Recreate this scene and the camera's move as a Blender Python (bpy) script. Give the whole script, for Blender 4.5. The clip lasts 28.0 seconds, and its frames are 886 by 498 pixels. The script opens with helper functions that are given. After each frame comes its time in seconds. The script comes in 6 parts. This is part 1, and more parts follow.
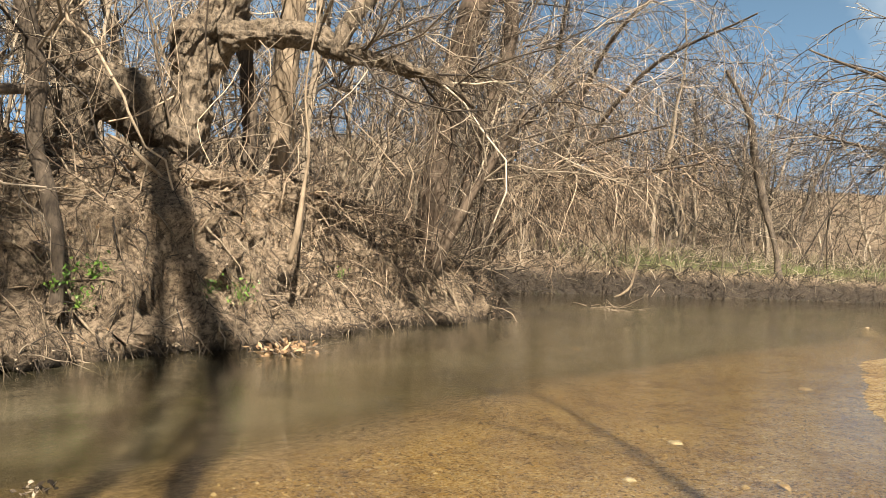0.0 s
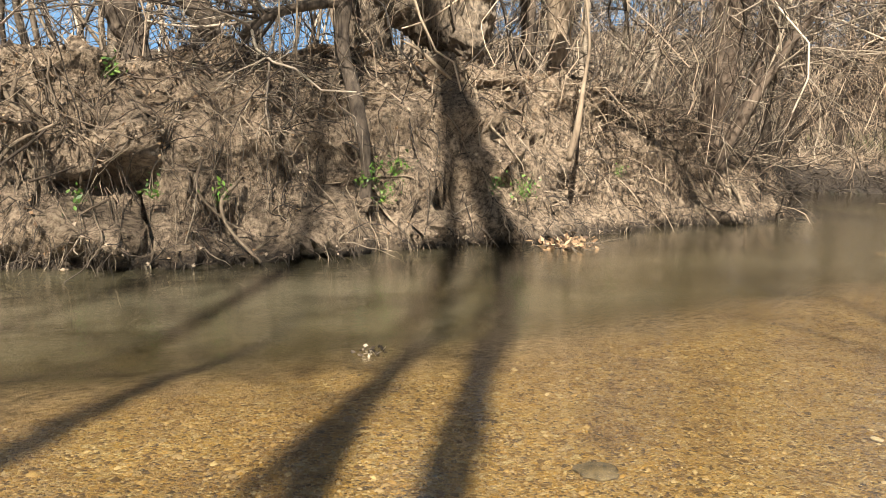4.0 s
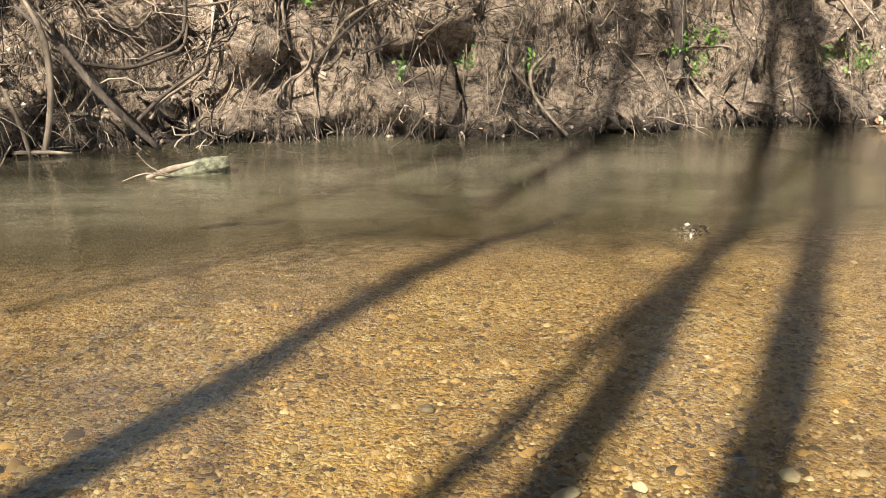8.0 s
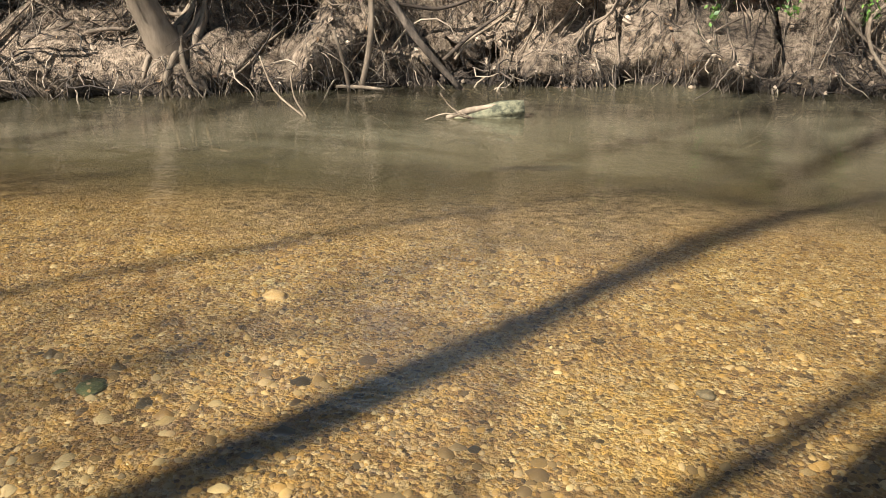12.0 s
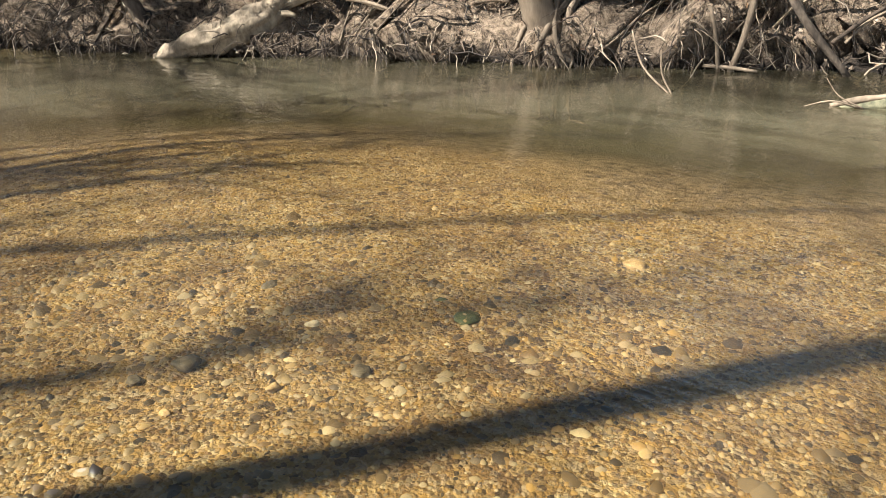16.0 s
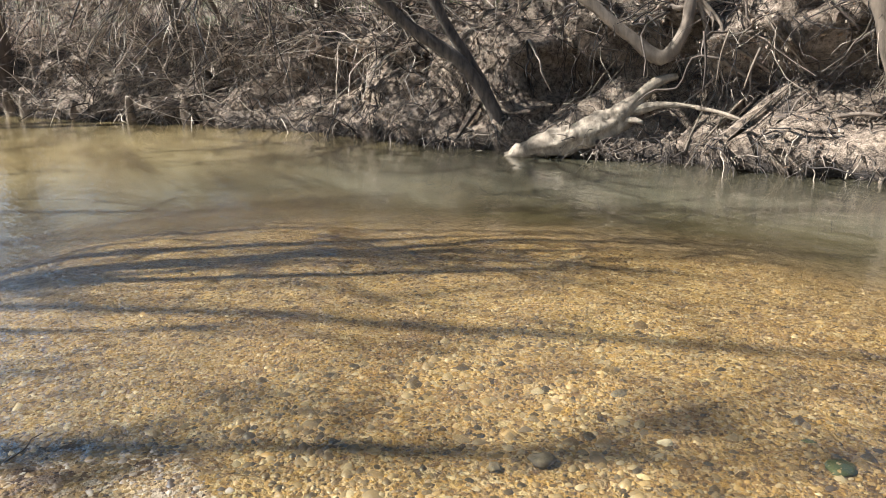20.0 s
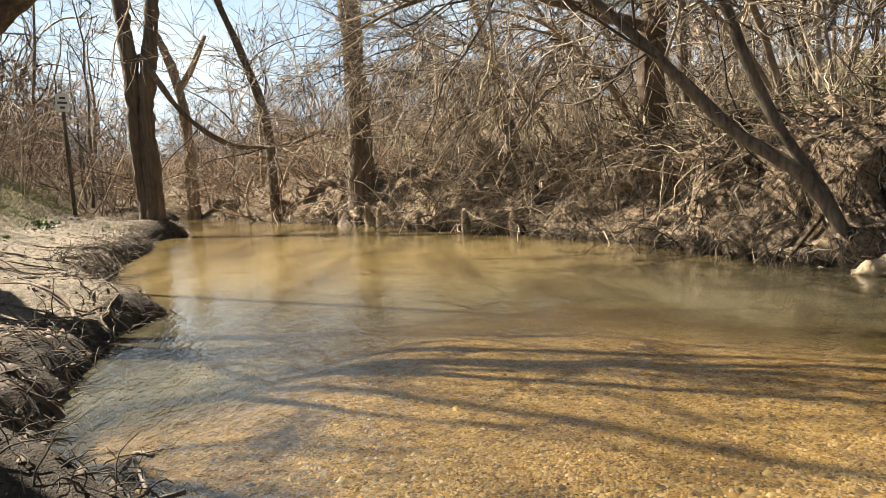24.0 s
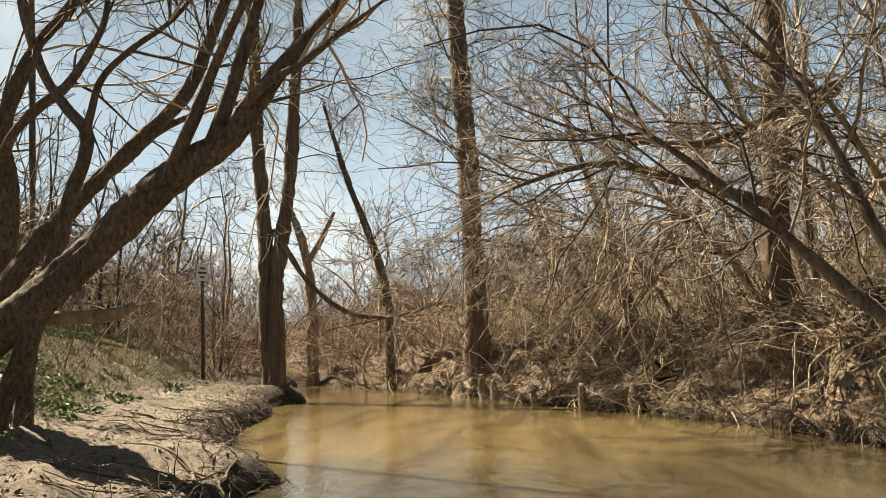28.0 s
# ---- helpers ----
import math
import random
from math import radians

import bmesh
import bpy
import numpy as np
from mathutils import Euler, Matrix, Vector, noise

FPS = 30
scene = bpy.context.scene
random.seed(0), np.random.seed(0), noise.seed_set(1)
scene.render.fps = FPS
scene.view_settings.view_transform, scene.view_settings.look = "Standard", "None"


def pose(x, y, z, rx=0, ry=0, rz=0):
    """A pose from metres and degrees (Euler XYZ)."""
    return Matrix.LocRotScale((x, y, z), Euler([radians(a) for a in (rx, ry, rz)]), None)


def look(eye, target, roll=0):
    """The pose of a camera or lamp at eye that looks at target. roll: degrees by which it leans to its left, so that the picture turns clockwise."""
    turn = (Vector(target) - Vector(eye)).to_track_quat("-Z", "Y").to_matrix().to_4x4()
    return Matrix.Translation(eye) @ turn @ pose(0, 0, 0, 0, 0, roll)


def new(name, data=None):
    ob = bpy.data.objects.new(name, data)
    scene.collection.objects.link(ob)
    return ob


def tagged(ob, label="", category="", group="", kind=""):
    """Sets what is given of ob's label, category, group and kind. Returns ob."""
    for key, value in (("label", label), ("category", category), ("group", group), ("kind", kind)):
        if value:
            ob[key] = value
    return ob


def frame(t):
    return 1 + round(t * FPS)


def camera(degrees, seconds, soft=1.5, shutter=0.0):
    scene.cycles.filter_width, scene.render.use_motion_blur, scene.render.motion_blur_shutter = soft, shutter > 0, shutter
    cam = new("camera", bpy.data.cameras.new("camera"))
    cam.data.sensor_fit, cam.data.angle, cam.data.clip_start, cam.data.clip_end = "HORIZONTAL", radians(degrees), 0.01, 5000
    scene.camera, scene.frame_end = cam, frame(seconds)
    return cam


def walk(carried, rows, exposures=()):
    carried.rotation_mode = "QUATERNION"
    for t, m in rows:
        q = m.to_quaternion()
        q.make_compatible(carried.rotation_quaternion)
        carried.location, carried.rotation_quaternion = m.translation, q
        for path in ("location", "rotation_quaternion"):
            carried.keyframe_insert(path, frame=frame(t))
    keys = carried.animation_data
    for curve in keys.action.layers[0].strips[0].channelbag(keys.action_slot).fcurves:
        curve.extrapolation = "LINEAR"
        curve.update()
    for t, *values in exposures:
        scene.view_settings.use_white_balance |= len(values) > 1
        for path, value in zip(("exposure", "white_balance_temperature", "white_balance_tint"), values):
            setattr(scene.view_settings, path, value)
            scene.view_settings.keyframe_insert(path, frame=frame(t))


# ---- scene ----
cam = camera(59.5, 28.0, soft=0.5)
PATH = [
    (0, (0.532, 0.339, 1.43), (1.951, 1.748, 1.432), 3.6),
    (0.5, (0.506, 0.326, 1.426), (1.882, 1.777, 1.389), 3.3),
    (1, (0.487, 0.308, 1.416), (1.811, 1.805, 1.342), 3.1),
    (1.5, (0.458, 0.288, 1.41), (1.72, 1.835, 1.299), 2.8),
    (2, (0.437, 0.277, 1.406), (1.625, 1.88, 1.259), 2.6),
    (2.5, (0.426, 0.268, 1.398), (1.533, 1.924, 1.217), 2.5),
    (3, (0.416, 0.291, 1.384), (1.442, 1.995, 1.169), 2.6),
    (3.5, (0.373, 0.308, 1.377), (1.318, 2.052, 1.126), 2.6),
    (5.5, (0.16, 0.379, 1.373), (0.804, 2.227, 0.962), 2.0),
    (6, (0.135, 0.386, 1.373), (0.692, 2.253, 0.919), 1.7),
    (6.5, (0.123, 0.374, 1.365), (0.586, 2.255, 0.868), 1.4),
    (7, (0.09, 0.391, 1.355), (0.464, 2.28, 0.814), 1.2),
    (7.5, (0.061, 0.401, 1.341), (0.345, 2.294, 0.761), 1.1),
    (8, (0.048, 0.408, 1.345), (0.239, 2.3, 0.725), 1.0),
    (8.5, (0.064, 0.411, 1.361), (0.161, 2.297, 0.702), 1.0),
    (9, (0.094, 0.393, 1.366), (0.097, 2.271, 0.677), 0.6),
    (9.5, (0.07, 0.407, 1.361), (-0.009, 2.274, 0.649), 0.3),
    (10, (-0.002, 0.453, 1.371), (-0.149, 2.307, 0.637), 0.6),
    (10.5, (-0.036, 0.46, 1.386), (-0.258, 2.3, 0.635), 0.5),
    (11, (-0.037, 0.456, 1.403), (-0.345, 2.28, 0.642), 0.5),
    (11.5, (-0.016, 0.472, 1.401), (-0.419, 2.275, 0.635), 0.2),
    (13.5, (-0.004, 0.49, 1.385), (-0.779, 2.161, 0.605), -0.7),
    (14, (-0.048, 0.473, 1.361), (-0.912, 2.095, 0.572), -0.9),
    (14.5, (-0.104, 0.442, 1.345), (-1.05, 2.012, 0.544), -0.8),
    (15, (-0.124, 0.409, 1.349), (-1.154, 1.92, 0.538), -1.0),
    (15.5, (-0.148, 0.377, 1.339), (-1.262, 1.828, 0.531), -1.2),
    (16, (-0.174, 0.342, 1.346), (-1.368, 1.734, 0.548), -1.5),
    (16.5, (-0.203, 0.324, 1.346), (-1.476, 1.657, 0.568), -1.7),
    (17, (-0.233, 0.28, 1.352), (-1.582, 1.551, 0.601), -1.8),
    (17.5, (-0.259, 0.244, 1.368), (-1.68, 1.451, 0.645), -1.8),
    (18, (-0.273, 0.22, 1.387), (-1.763, 1.361, 0.695), -1.8),
    (18.5, (-0.284, 0.186, 1.4), (-1.837, 1.26, 0.741), -1.8),
    (19, (-0.289, 0.175, 1.404), (-1.904, 1.179, 0.783), -1.9),
    (19.5, (-0.289, 0.141, 1.416), (-1.959, 1.075, 0.834), -2.0),
    (20, (-0.289, 0.134, 1.435), (-2.014, 0.985, 0.889), -2.4),
    (20.5, (-0.283, 0.139, 1.441), (-2.059, 0.903, 0.929), -2.8),
    (21, (-0.285, 0.148, 1.436), (-2.107, 0.819, 0.957), -3.2),
    (21.5, (-0.299, 0.166, 1.43), (-2.164, 0.739, 0.987), -3.5),
    (22, (-0.32, 0.193, 1.404), (-2.222, 0.664, 1.005), -3.6),
    (22.5, (-0.307, 0.162, 1.38), (-2.24, 0.537, 1.032), -3.6),
    (24.5, (-0.312, 0.188, 1.38), (-2.304, 0.217, 1.207), -3.8),
    (25, (-0.291, 0.192, 1.383), (-2.286, 0.158, 1.257), -3.7),
    (25.5, (-0.276, 0.196, 1.383), (-2.273, 0.108, 1.314), -3.6),
    (26, (-0.291, 0.191, 1.396), (-2.287, 0.064, 1.385), -3.4),
    (26.5, (-0.277, 0.188, 1.398), (-2.27, 0.033, 1.452), -3.2),
    (27, (-0.263, 0.175, 1.397), (-2.253, 0.008, 1.516), -2.9),
    (27.5, (-0.262, 0.17, 1.397), (-2.247, 0.002, 1.579), -2.8),
    (28, (-0.293, 0.158, 1.397), (-2.272, -0.004, 1.636), -2.6),
]
STOPS = [(0, 1.66), (3, 1.71), (7, 1.95), (10, 1.95), (14, 1.88), (17, 2.06), (20, 2.25), (23, 2.2), (25.5, 2.2), (28, 1.92)]
TINTS = [(0, 7250), (1.5, 6950), (4, 6850), (8, 6500), (13, 6350), (17, 6100), (19, 5650), (20.3, 5650), (21.3, 6300), (24, 7450), (28, 8300)]
walk(cam, [(t, look(eye, target, roll)) for t, eye, target, roll in PATH], [(t, float(np.interp(t, [a for a, _ in STOPS], [b for _, b in STOPS])), k, 10) for t, k in TINTS])

# ---- light ----
SUN_AZ = math.atan2(-0.55, -0.84)          # towards the sun, from +y, clockwise
SUN_EL = radians(46)
world = bpy.data.worlds.new("sky")
scene.world = world
world.use_nodes = True
wn = world.node_tree.nodes
sky = wn.new("ShaderNodeTexSky")
sky.sky_type = "NISHITA"
sky.sun_disc = False
sky.sun_elevation = SUN_EL
sky.sun_rotation = SUN_AZ
sky.air_density, sky.dust_density, sky.ozone_density = 1.0, 0.3, 1.2
wn["Background"].inputs["Strength"].default_value = 0.0085
wl = world.node_tree.links
cloud, spot, veil = wn.new("ShaderNodeTexNoise"), wn.new("ShaderNodeValToRGB"), wn.new("ShaderNodeMix")
cloud.inputs["Scale"].default_value, cloud.inputs["Detail"].default_value, cloud.inputs["Roughness"].default_value = 2.2, 7, 0.6
spot.color_ramp.elements[0].position, spot.color_ramp.elements[0].color = 0.52, (0.0, 0.0, 0.0, 1)
spot.color_ramp.elements[1].position, spot.color_ramp.elements[1].color = 0.7, (0.7, 0.7, 0.7, 1)
veil.data_type = "RGBA"
veil.inputs[7].default_value = (24.0, 30.0, 36.0, 1)
where, split = wn.new("ShaderNodeTexCoord"), wn.new("ShaderNodeSeparateXYZ")
down, haze, thin_veil = wn.new("ShaderNodeMath"), wn.new("ShaderNodeMath"), wn.new("ShaderNodeMath")
down.operation, down.inputs[0].default_value, down.use_clamp = "SUBTRACT", 1.0, True
haze.operation, haze.inputs[1].default_value = "POWER", 2.0
thin_veil.operation, thin_veil.inputs[1].default_value = "MULTIPLY_ADD", 1.0
wl.new(where.outputs["Generated"], cloud.inputs["Vector"])
wl.new(where.outputs["Generated"], split.inputs[0])
wl.new(split.outputs["Z"], down.inputs[1])
wl.new(down.outputs[0], haze.inputs[0])
toward, glow, sunward = wn.new("ShaderNodeVectorMath"), wn.new("ShaderNodeMath"), wn.new("ShaderNodeMath")
toward.operation, toward.inputs[1].default_value = "DOT_PRODUCT", (-0.55, -0.84, 0.0)
glow.operation, glow.inputs[1].default_value, glow.inputs[2].default_value, glow.use_clamp = "MULTIPLY_ADD", 0.5, 0.45, True
sunward.operation = "MULTIPLY"
wl.new(where.outputs["Generated"], toward.inputs[0])
wl.new(toward.outputs["Value"], glow.inputs[0])
wl.new(glow.outputs[0], sunward.inputs[0])
wl.new(haze.outputs[0], sunward.inputs[1])
wl.new(sunward.outputs[0], thin_veil.inputs[0])
wl.new(cloud.outputs["Fac"], spot.inputs["Fac"])
wl.new(spot.outputs["Color"], thin_veil.inputs[2])
wl.new(thin_veil.outputs[0], veil.inputs[0])
blue = wn.new("ShaderNodeMix")
blue.data_type = "RGBA"
blue.inputs[7].default_value = (12.0, 24.0, 40.0, 1)
low_sky = wn.new("ShaderNodeMath")
low_sky.operation, low_sky.inputs[1].default_value = "POWER", 2.2
wl.new(down.outputs[0], low_sky.inputs[0])
wl.new(low_sky.outputs[0], blue.inputs[0])
wl.new(sky.outputs[0], blue.inputs[6])
wl.new(blue.outputs[2], veil.inputs[6])
wl.new(veil.outputs[2], wn["Background"].inputs["Color"])
sun_data = bpy.data.lights.new("sun", "SUN")
sun_data.energy, sun_data.angle, sun_data.color = 5.0, radians(0.53), (1.0, 0.94, 0.84)
sun = new("sun", sun_data)
sun.matrix_world = look((0, 0, 0), (0.55 * math.cos(SUN_EL), 0.84 * math.cos(SUN_EL), -math.sin(SUN_EL)))

# ---- materials ----
TONE = 0.72          # scales pigments down so that less bounced light fills the shade


def toned(colour):
    return tuple(TONE * v for v in colour)


def shader(name):
    m = bpy.data.materials.new(name)
    m.use_nodes = True
    n, k = m.node_tree.nodes, m.node_tree.links
    return m, n, k, n["Principled BSDF"]


def noise_tex(n, k, scale, detail=6, rough=0.6, stretch=None, coord="Object"):
    t = n.new("ShaderNodeTexNoise")
    t.inputs["Scale"].default_value, t.inputs["Detail"].default_value, t.inputs["Roughness"].default_value = scale, detail, rough
    c = n.new("ShaderNodeTexCoord")
    out = c.outputs[coord]
    if stretch:
        mp = n.new("ShaderNodeMapping")
        mp.inputs["Scale"].default_value = stretch
        k.new(out, mp.inputs["Vector"])
        out = mp.outputs["Vector"]
    k.new(out, t.inputs["Vector"])
    return t


def ramp(n, k, source, stops):
    r = n.new("ShaderNodeValToRGB")
    e = r.color_ramp.elements
    while len(e) < len(stops):
        e.new(0.5)
    for el, (p, c) in zip(e, stops):
        el.position, el.color = p, (*c, 1)
    k.new(source, r.inputs["Fac"])
    return r.outputs["Color"]


def mixed(n, k, fac, a, b, blend="MIX"):
    m = n.new("ShaderNodeMix")
    m.data_type, m.blend_type = "RGBA", blend
    for socket, value in ((m.inputs[0], fac), (m.inputs[6], a), (m.inputs[7], b)):
        if isinstance(value, (int, float)):
            socket.default_value = value
        elif isinstance(value, tuple):
            socket.default_value = (*value, 1)
        else:
            k.new(value, socket)
    return m.outputs[2]


def bumped(n, k, p, height, strength, distance):
    b = n.new("ShaderNodeBump")
    b.inputs["Strength"].default_value, b.inputs["Distance"].default_value = strength, distance
    k.new(height, b.inputs["Height"])
    k.new(b.outputs["Normal"], p.inputs["Normal"])


def attr(n, name):
    a = n.new("ShaderNodeAttribute")
    a.attribute_name = name
    return a.outputs["Fac"]


def island(n):
    return n.new("ShaderNodeNewGeometry").outputs["Random Per Island"]


def bark(name, dark, light, rough=0.9, scale=9.0, depth=0.02, stretch=(1, 1, 0.25)):
    dark, light = toned(dark), toned(light)
    m, n, k, p = shader(name)
    a = noise_tex(n, k, scale, 8, 0.65, stretch)
    b = noise_tex(n, k, 1.7, 4, 0.6)
    c = ramp(n, k, a.outputs["Fac"], [(0.3, dark), (0.7, light)])
    c = mixed(n, k, 0.7, c, ramp(n, k, b.outputs["Fac"], [(0.35, (0.4, 0.38, 0.36)), (0.65, (1.0, 1.0, 1.0))]), "MULTIPLY")
    k.new(c, p.inputs["Base Color"])
    p.inputs["Roughness"].default_value = rough
    bumped(n, k, p, a.outputs["Fac"], 0.9, depth)
    return m


def stems(name, colours, rough=0.85):
    """For many thin pieces in one mesh: each takes its own tone."""
    m, n, k, p = shader(name)
    step = 1.0 / max(1, len(colours) - 1)
    c = ramp(n, k, island(n), [(i * step, toned(col)) for i, col in enumerate(colours)])
    a = noise_tex(n, k, 25, 3, 0.6)
    c = mixed(n, k, 0.5, c, ramp(n, k, a.outputs["Fac"], [(0.3, (0.55, 0.55, 0.55)), (0.65, (1, 1, 1))]), "MULTIPLY")
    k.new(c, p.inputs["Base Color"])
    p.inputs["Roughness"].default_value = rough
    return m


M_OLD = bark("old_bark", (0.03, 0.021, 0.014), (0.5, 0.39, 0.28), scale=17, depth=0.12, stretch=(1, 1, 0.5))
M_BARK = bark("brown_bark", (0.04, 0.029, 0.021), (0.23, 0.177, 0.13), scale=16, depth=0.03, stretch=(1, 1, 0.3))
M_PLATE = bark("plated_bark", (0.025, 0.018, 0.013), (0.3, 0.232, 0.17), scale=24, depth=0.06, stretch=(1, 1, 0.4))
M_LOG = bark("weathered_log", (0.16, 0.12, 0.08), (0.62, 0.5, 0.35), scale=14, depth=0.03, stretch=(1, 1, 0.5))
M_CYPRESS = bark("cypress_bark", (0.07, 0.05, 0.035), (0.24, 0.175, 0.125), scale=14, stretch=(1, 1, 0.06))
M_GREY = bark("grey_bark", (0.15, 0.112, 0.075), (0.46, 0.355, 0.25), scale=12, depth=0.01)
M_PALE = bark("bare_wood", (0.16, 0.11, 0.07), (0.52, 0.41, 0.29), scale=10, depth=0.012, stretch=(1, 1, 0.3))
M_TWIG = stems("twigs", [(0.028, 0.02, 0.015), (0.075, 0.056, 0.04), (0.23, 0.182, 0.137), (0.66, 0.55, 0.42)])
M_BRUSH = stems("dry_brush", [(0.025, 0.018, 0.012), (0.09, 0.064, 0.043), (0.36, 0.28, 0.2), (0.84, 0.71, 0.55)])
M_RUSSET = stems("russet_brush", [(0.05, 0.032, 0.022), (0.16, 0.1, 0.066), (0.4, 0.28, 0.19), (0.66, 0.5, 0.36)])
M_VINE = stems("dry_vines", [(0.025, 0.018, 0.013), (0.09, 0.062, 0.043), (0.3, 0.215, 0.148), (0.74, 0.58, 0.42)])
M_ROOT = stems("roots", [(0.025, 0.018, 0.013), (0.065, 0.047, 0.034), (0.17, 0.127, 0.09), (0.5, 0.4, 0.29)])
M_FAR = stems("far_stems", [(0.022, 0.017, 0.013), (0.075, 0.057, 0.042), (0.21, 0.165, 0.12), (0.6, 0.49, 0.37)])
# Dark root tones, lowered further to hold the undercut's shade in their colour.
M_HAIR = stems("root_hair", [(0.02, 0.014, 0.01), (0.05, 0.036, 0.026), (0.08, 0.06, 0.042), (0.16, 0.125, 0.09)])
M_LEAF = stems("dead_leaves", [(0.07, 0.04, 0.024), (0.2, 0.115, 0.06), (0.4, 0.25, 0.135), (0.62, 0.46, 0.29)])
M_GREEN = stems("green_leaves", [(0.05, 0.12, 0.02), (0.12, 0.25, 0.035), (0.22, 0.36, 0.06)], 0.5)
M_GRASS = stems("grass", [(0.09, 0.14, 0.03), (0.2, 0.24, 0.07), (0.36, 0.31, 0.15)])
M_STONE = stems("pebbles", [(0.053, 0.035, 0.024), (0.176, 0.11, 0.051), (0.37, 0.233, 0.079), (0.264, 0.176, 0.088), (0.405, 0.295, 0.154), (0.308, 0.233, 0.167), (0.546, 0.449, 0.299)], 0.55)
M_STONE2 = stems("mixed_pebbles", [(0.022, 0.017, 0.013), (0.086, 0.059, 0.036), (0.173, 0.119, 0.061), (0.144, 0.112, 0.083), (0.259, 0.191, 0.108), (0.374, 0.317, 0.238)], 0.45)
M_SOIL = stems("dark_soil", [(0.05, 0.035, 0.024), (0.13, 0.095, 0.066), (0.24, 0.18, 0.13)])
M_CLOD = stems("clay_clods", [(0.05, 0.034, 0.022), (0.2, 0.14, 0.095), (0.42, 0.32, 0.225), (0.66, 0.52, 0.38)])


def ground_material():
    m, n, k, p = shader("creek_ground")
    big, mid, fine = noise_tex(n, k, 0.7, 5), noise_tex(n, k, 13, 9, 0.74), noise_tex(n, k, 60, 4)
    clay = ramp(n, k, mid.outputs["Fac"], [(0.36, (0.045, 0.03, 0.019)), (0.44, (0.2, 0.142, 0.092)), (0.55, (0.47, 0.35, 0.24)), (0.7, (0.74, 0.585, 0.43))])
    litter = ramp(n, k, fine.outputs["Fac"], [(0.36, (0.05, 0.033, 0.02)), (0.5, (0.2, 0.138, 0.085)), (0.68, (0.42, 0.315, 0.21))])
    stones = n.new("ShaderNodeTexVoronoi")
    stones.inputs["Scale"].default_value = 62
    k.new(n.new("ShaderNodeTexCoord").outputs["Object"], stones.inputs["Vector"])
    sep = n.new("ShaderNodeSeparateColor")
    k.new(stones.outputs["Color"], sep.inputs["Color"])
    tones = [(0.0, (0.11, 0.075, 0.045)), (0.16, (0.32, 0.2, 0.088)), (0.36, (0.62, 0.42, 0.15)), (0.52, (0.5, 0.355, 0.18)), (0.7, (0.7, 0.535, 0.28)), (0.85, (0.54, 0.43, 0.31)), (1.0, (0.85, 0.74, 0.52))]
    gravel = ramp(n, k, sep.outputs["Red"], tones)
    cobbles, part_b, over = n.new("ShaderNodeTexVoronoi"), n.new("ShaderNodeSeparateColor"), n.new("ShaderNodeMath")
    cobbles.inputs["Scale"].default_value = 27
    k.new(n.new("ShaderNodeTexCoord").outputs["Object"], cobbles.inputs["Vector"])
    k.new(cobbles.outputs["Color"], part_b.inputs["Color"])
    over.operation, over.inputs[1].default_value = "GREATER_THAN", 0.75
    k.new(part_b.outputs["Green"], over.inputs[0])
    gravel = mixed(n, k, over.outputs[0], gravel, ramp(n, k, part_b.outputs["Red"], tones))
    gravel = mixed(n, k, 0.5, gravel, ramp(n, k, big.outputs["Fac"], [(0.38, (0.5, 0.42, 0.38)), (0.58, (1, 1, 1))]), "MULTIPLY")
    patch = noise_tex(n, k, 2.6, 6, 0.65)
    gravel = mixed(n, k, 0.7, gravel, ramp(n, k, patch.outputs["Fac"], [(0.36, (0.46, 0.36, 0.33)), (0.48, (0.9, 0.82, 0.68)), (0.62, (1.0, 0.96, 0.82))]), "MULTIPLY")
    gravel = mixed(n, k, 0.5, gravel, ramp(n, k, fine.outputs["Fac"], [(0.36, (0.4, 0.37, 0.35)), (0.58, (1.0, 1.0, 1.0))]), "MULTIPLY")
    silt = ramp(n, k, mid.outputs["Fac"], [(0.3, (0.14, 0.12, 0.06)), (0.7, (0.27, 0.23, 0.12))])
    sand = ramp(n, k, mid.outputs["Fac"], [(0.34, (0.13, 0.105, 0.08)), (0.5, (0.33, 0.28, 0.215)), (0.7, (0.52, 0.45, 0.36))])
    green = ramp(n, k, fine.outputs["Fac"], [(0.3, (0.05, 0.06, 0.02)), (0.7, (0.2, 0.22, 0.07))])
    c = mixed(n, k, attr(n, "litter"), clay, litter)
    c = mixed(n, k, attr(n, "green"), c, green)
    c = mixed(n, k, attr(n, "sand"), c, sand)
    c = mixed(n, k, attr(n, "gravel"), c, gravel)
    c = mixed(n, k, attr(n, "silt"), c, silt)
    # Damp soil darkened almost to black, taking in the shade of the undercut too.
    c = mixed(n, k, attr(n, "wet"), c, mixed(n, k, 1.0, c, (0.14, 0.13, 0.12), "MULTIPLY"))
    c = mixed(n, k, 1.0, c, (TONE, TONE, TONE), "MULTIPLY")
    k.new(c, p.inputs["Base Color"])
    p.inputs["Roughness"].default_value = 0.92
    add = n.new("ShaderNodeMath")
    add.operation = "ADD"
    k.new(mid.outputs["Fac"], add.inputs[0])
    k.new(fine.outputs["Fac"], add.inputs[1])
    grit = n.new("ShaderNodeMath")
    grit.operation, grit.inputs[1].default_value = "MULTIPLY_ADD", -0.4
    k.new(stones.outputs["Distance"], grit.inputs[0])
    k.new(add.outputs[0], grit.inputs[2])
    bumped(n, k, p, grit.outputs[0], 1.0, 0.06)
    return m


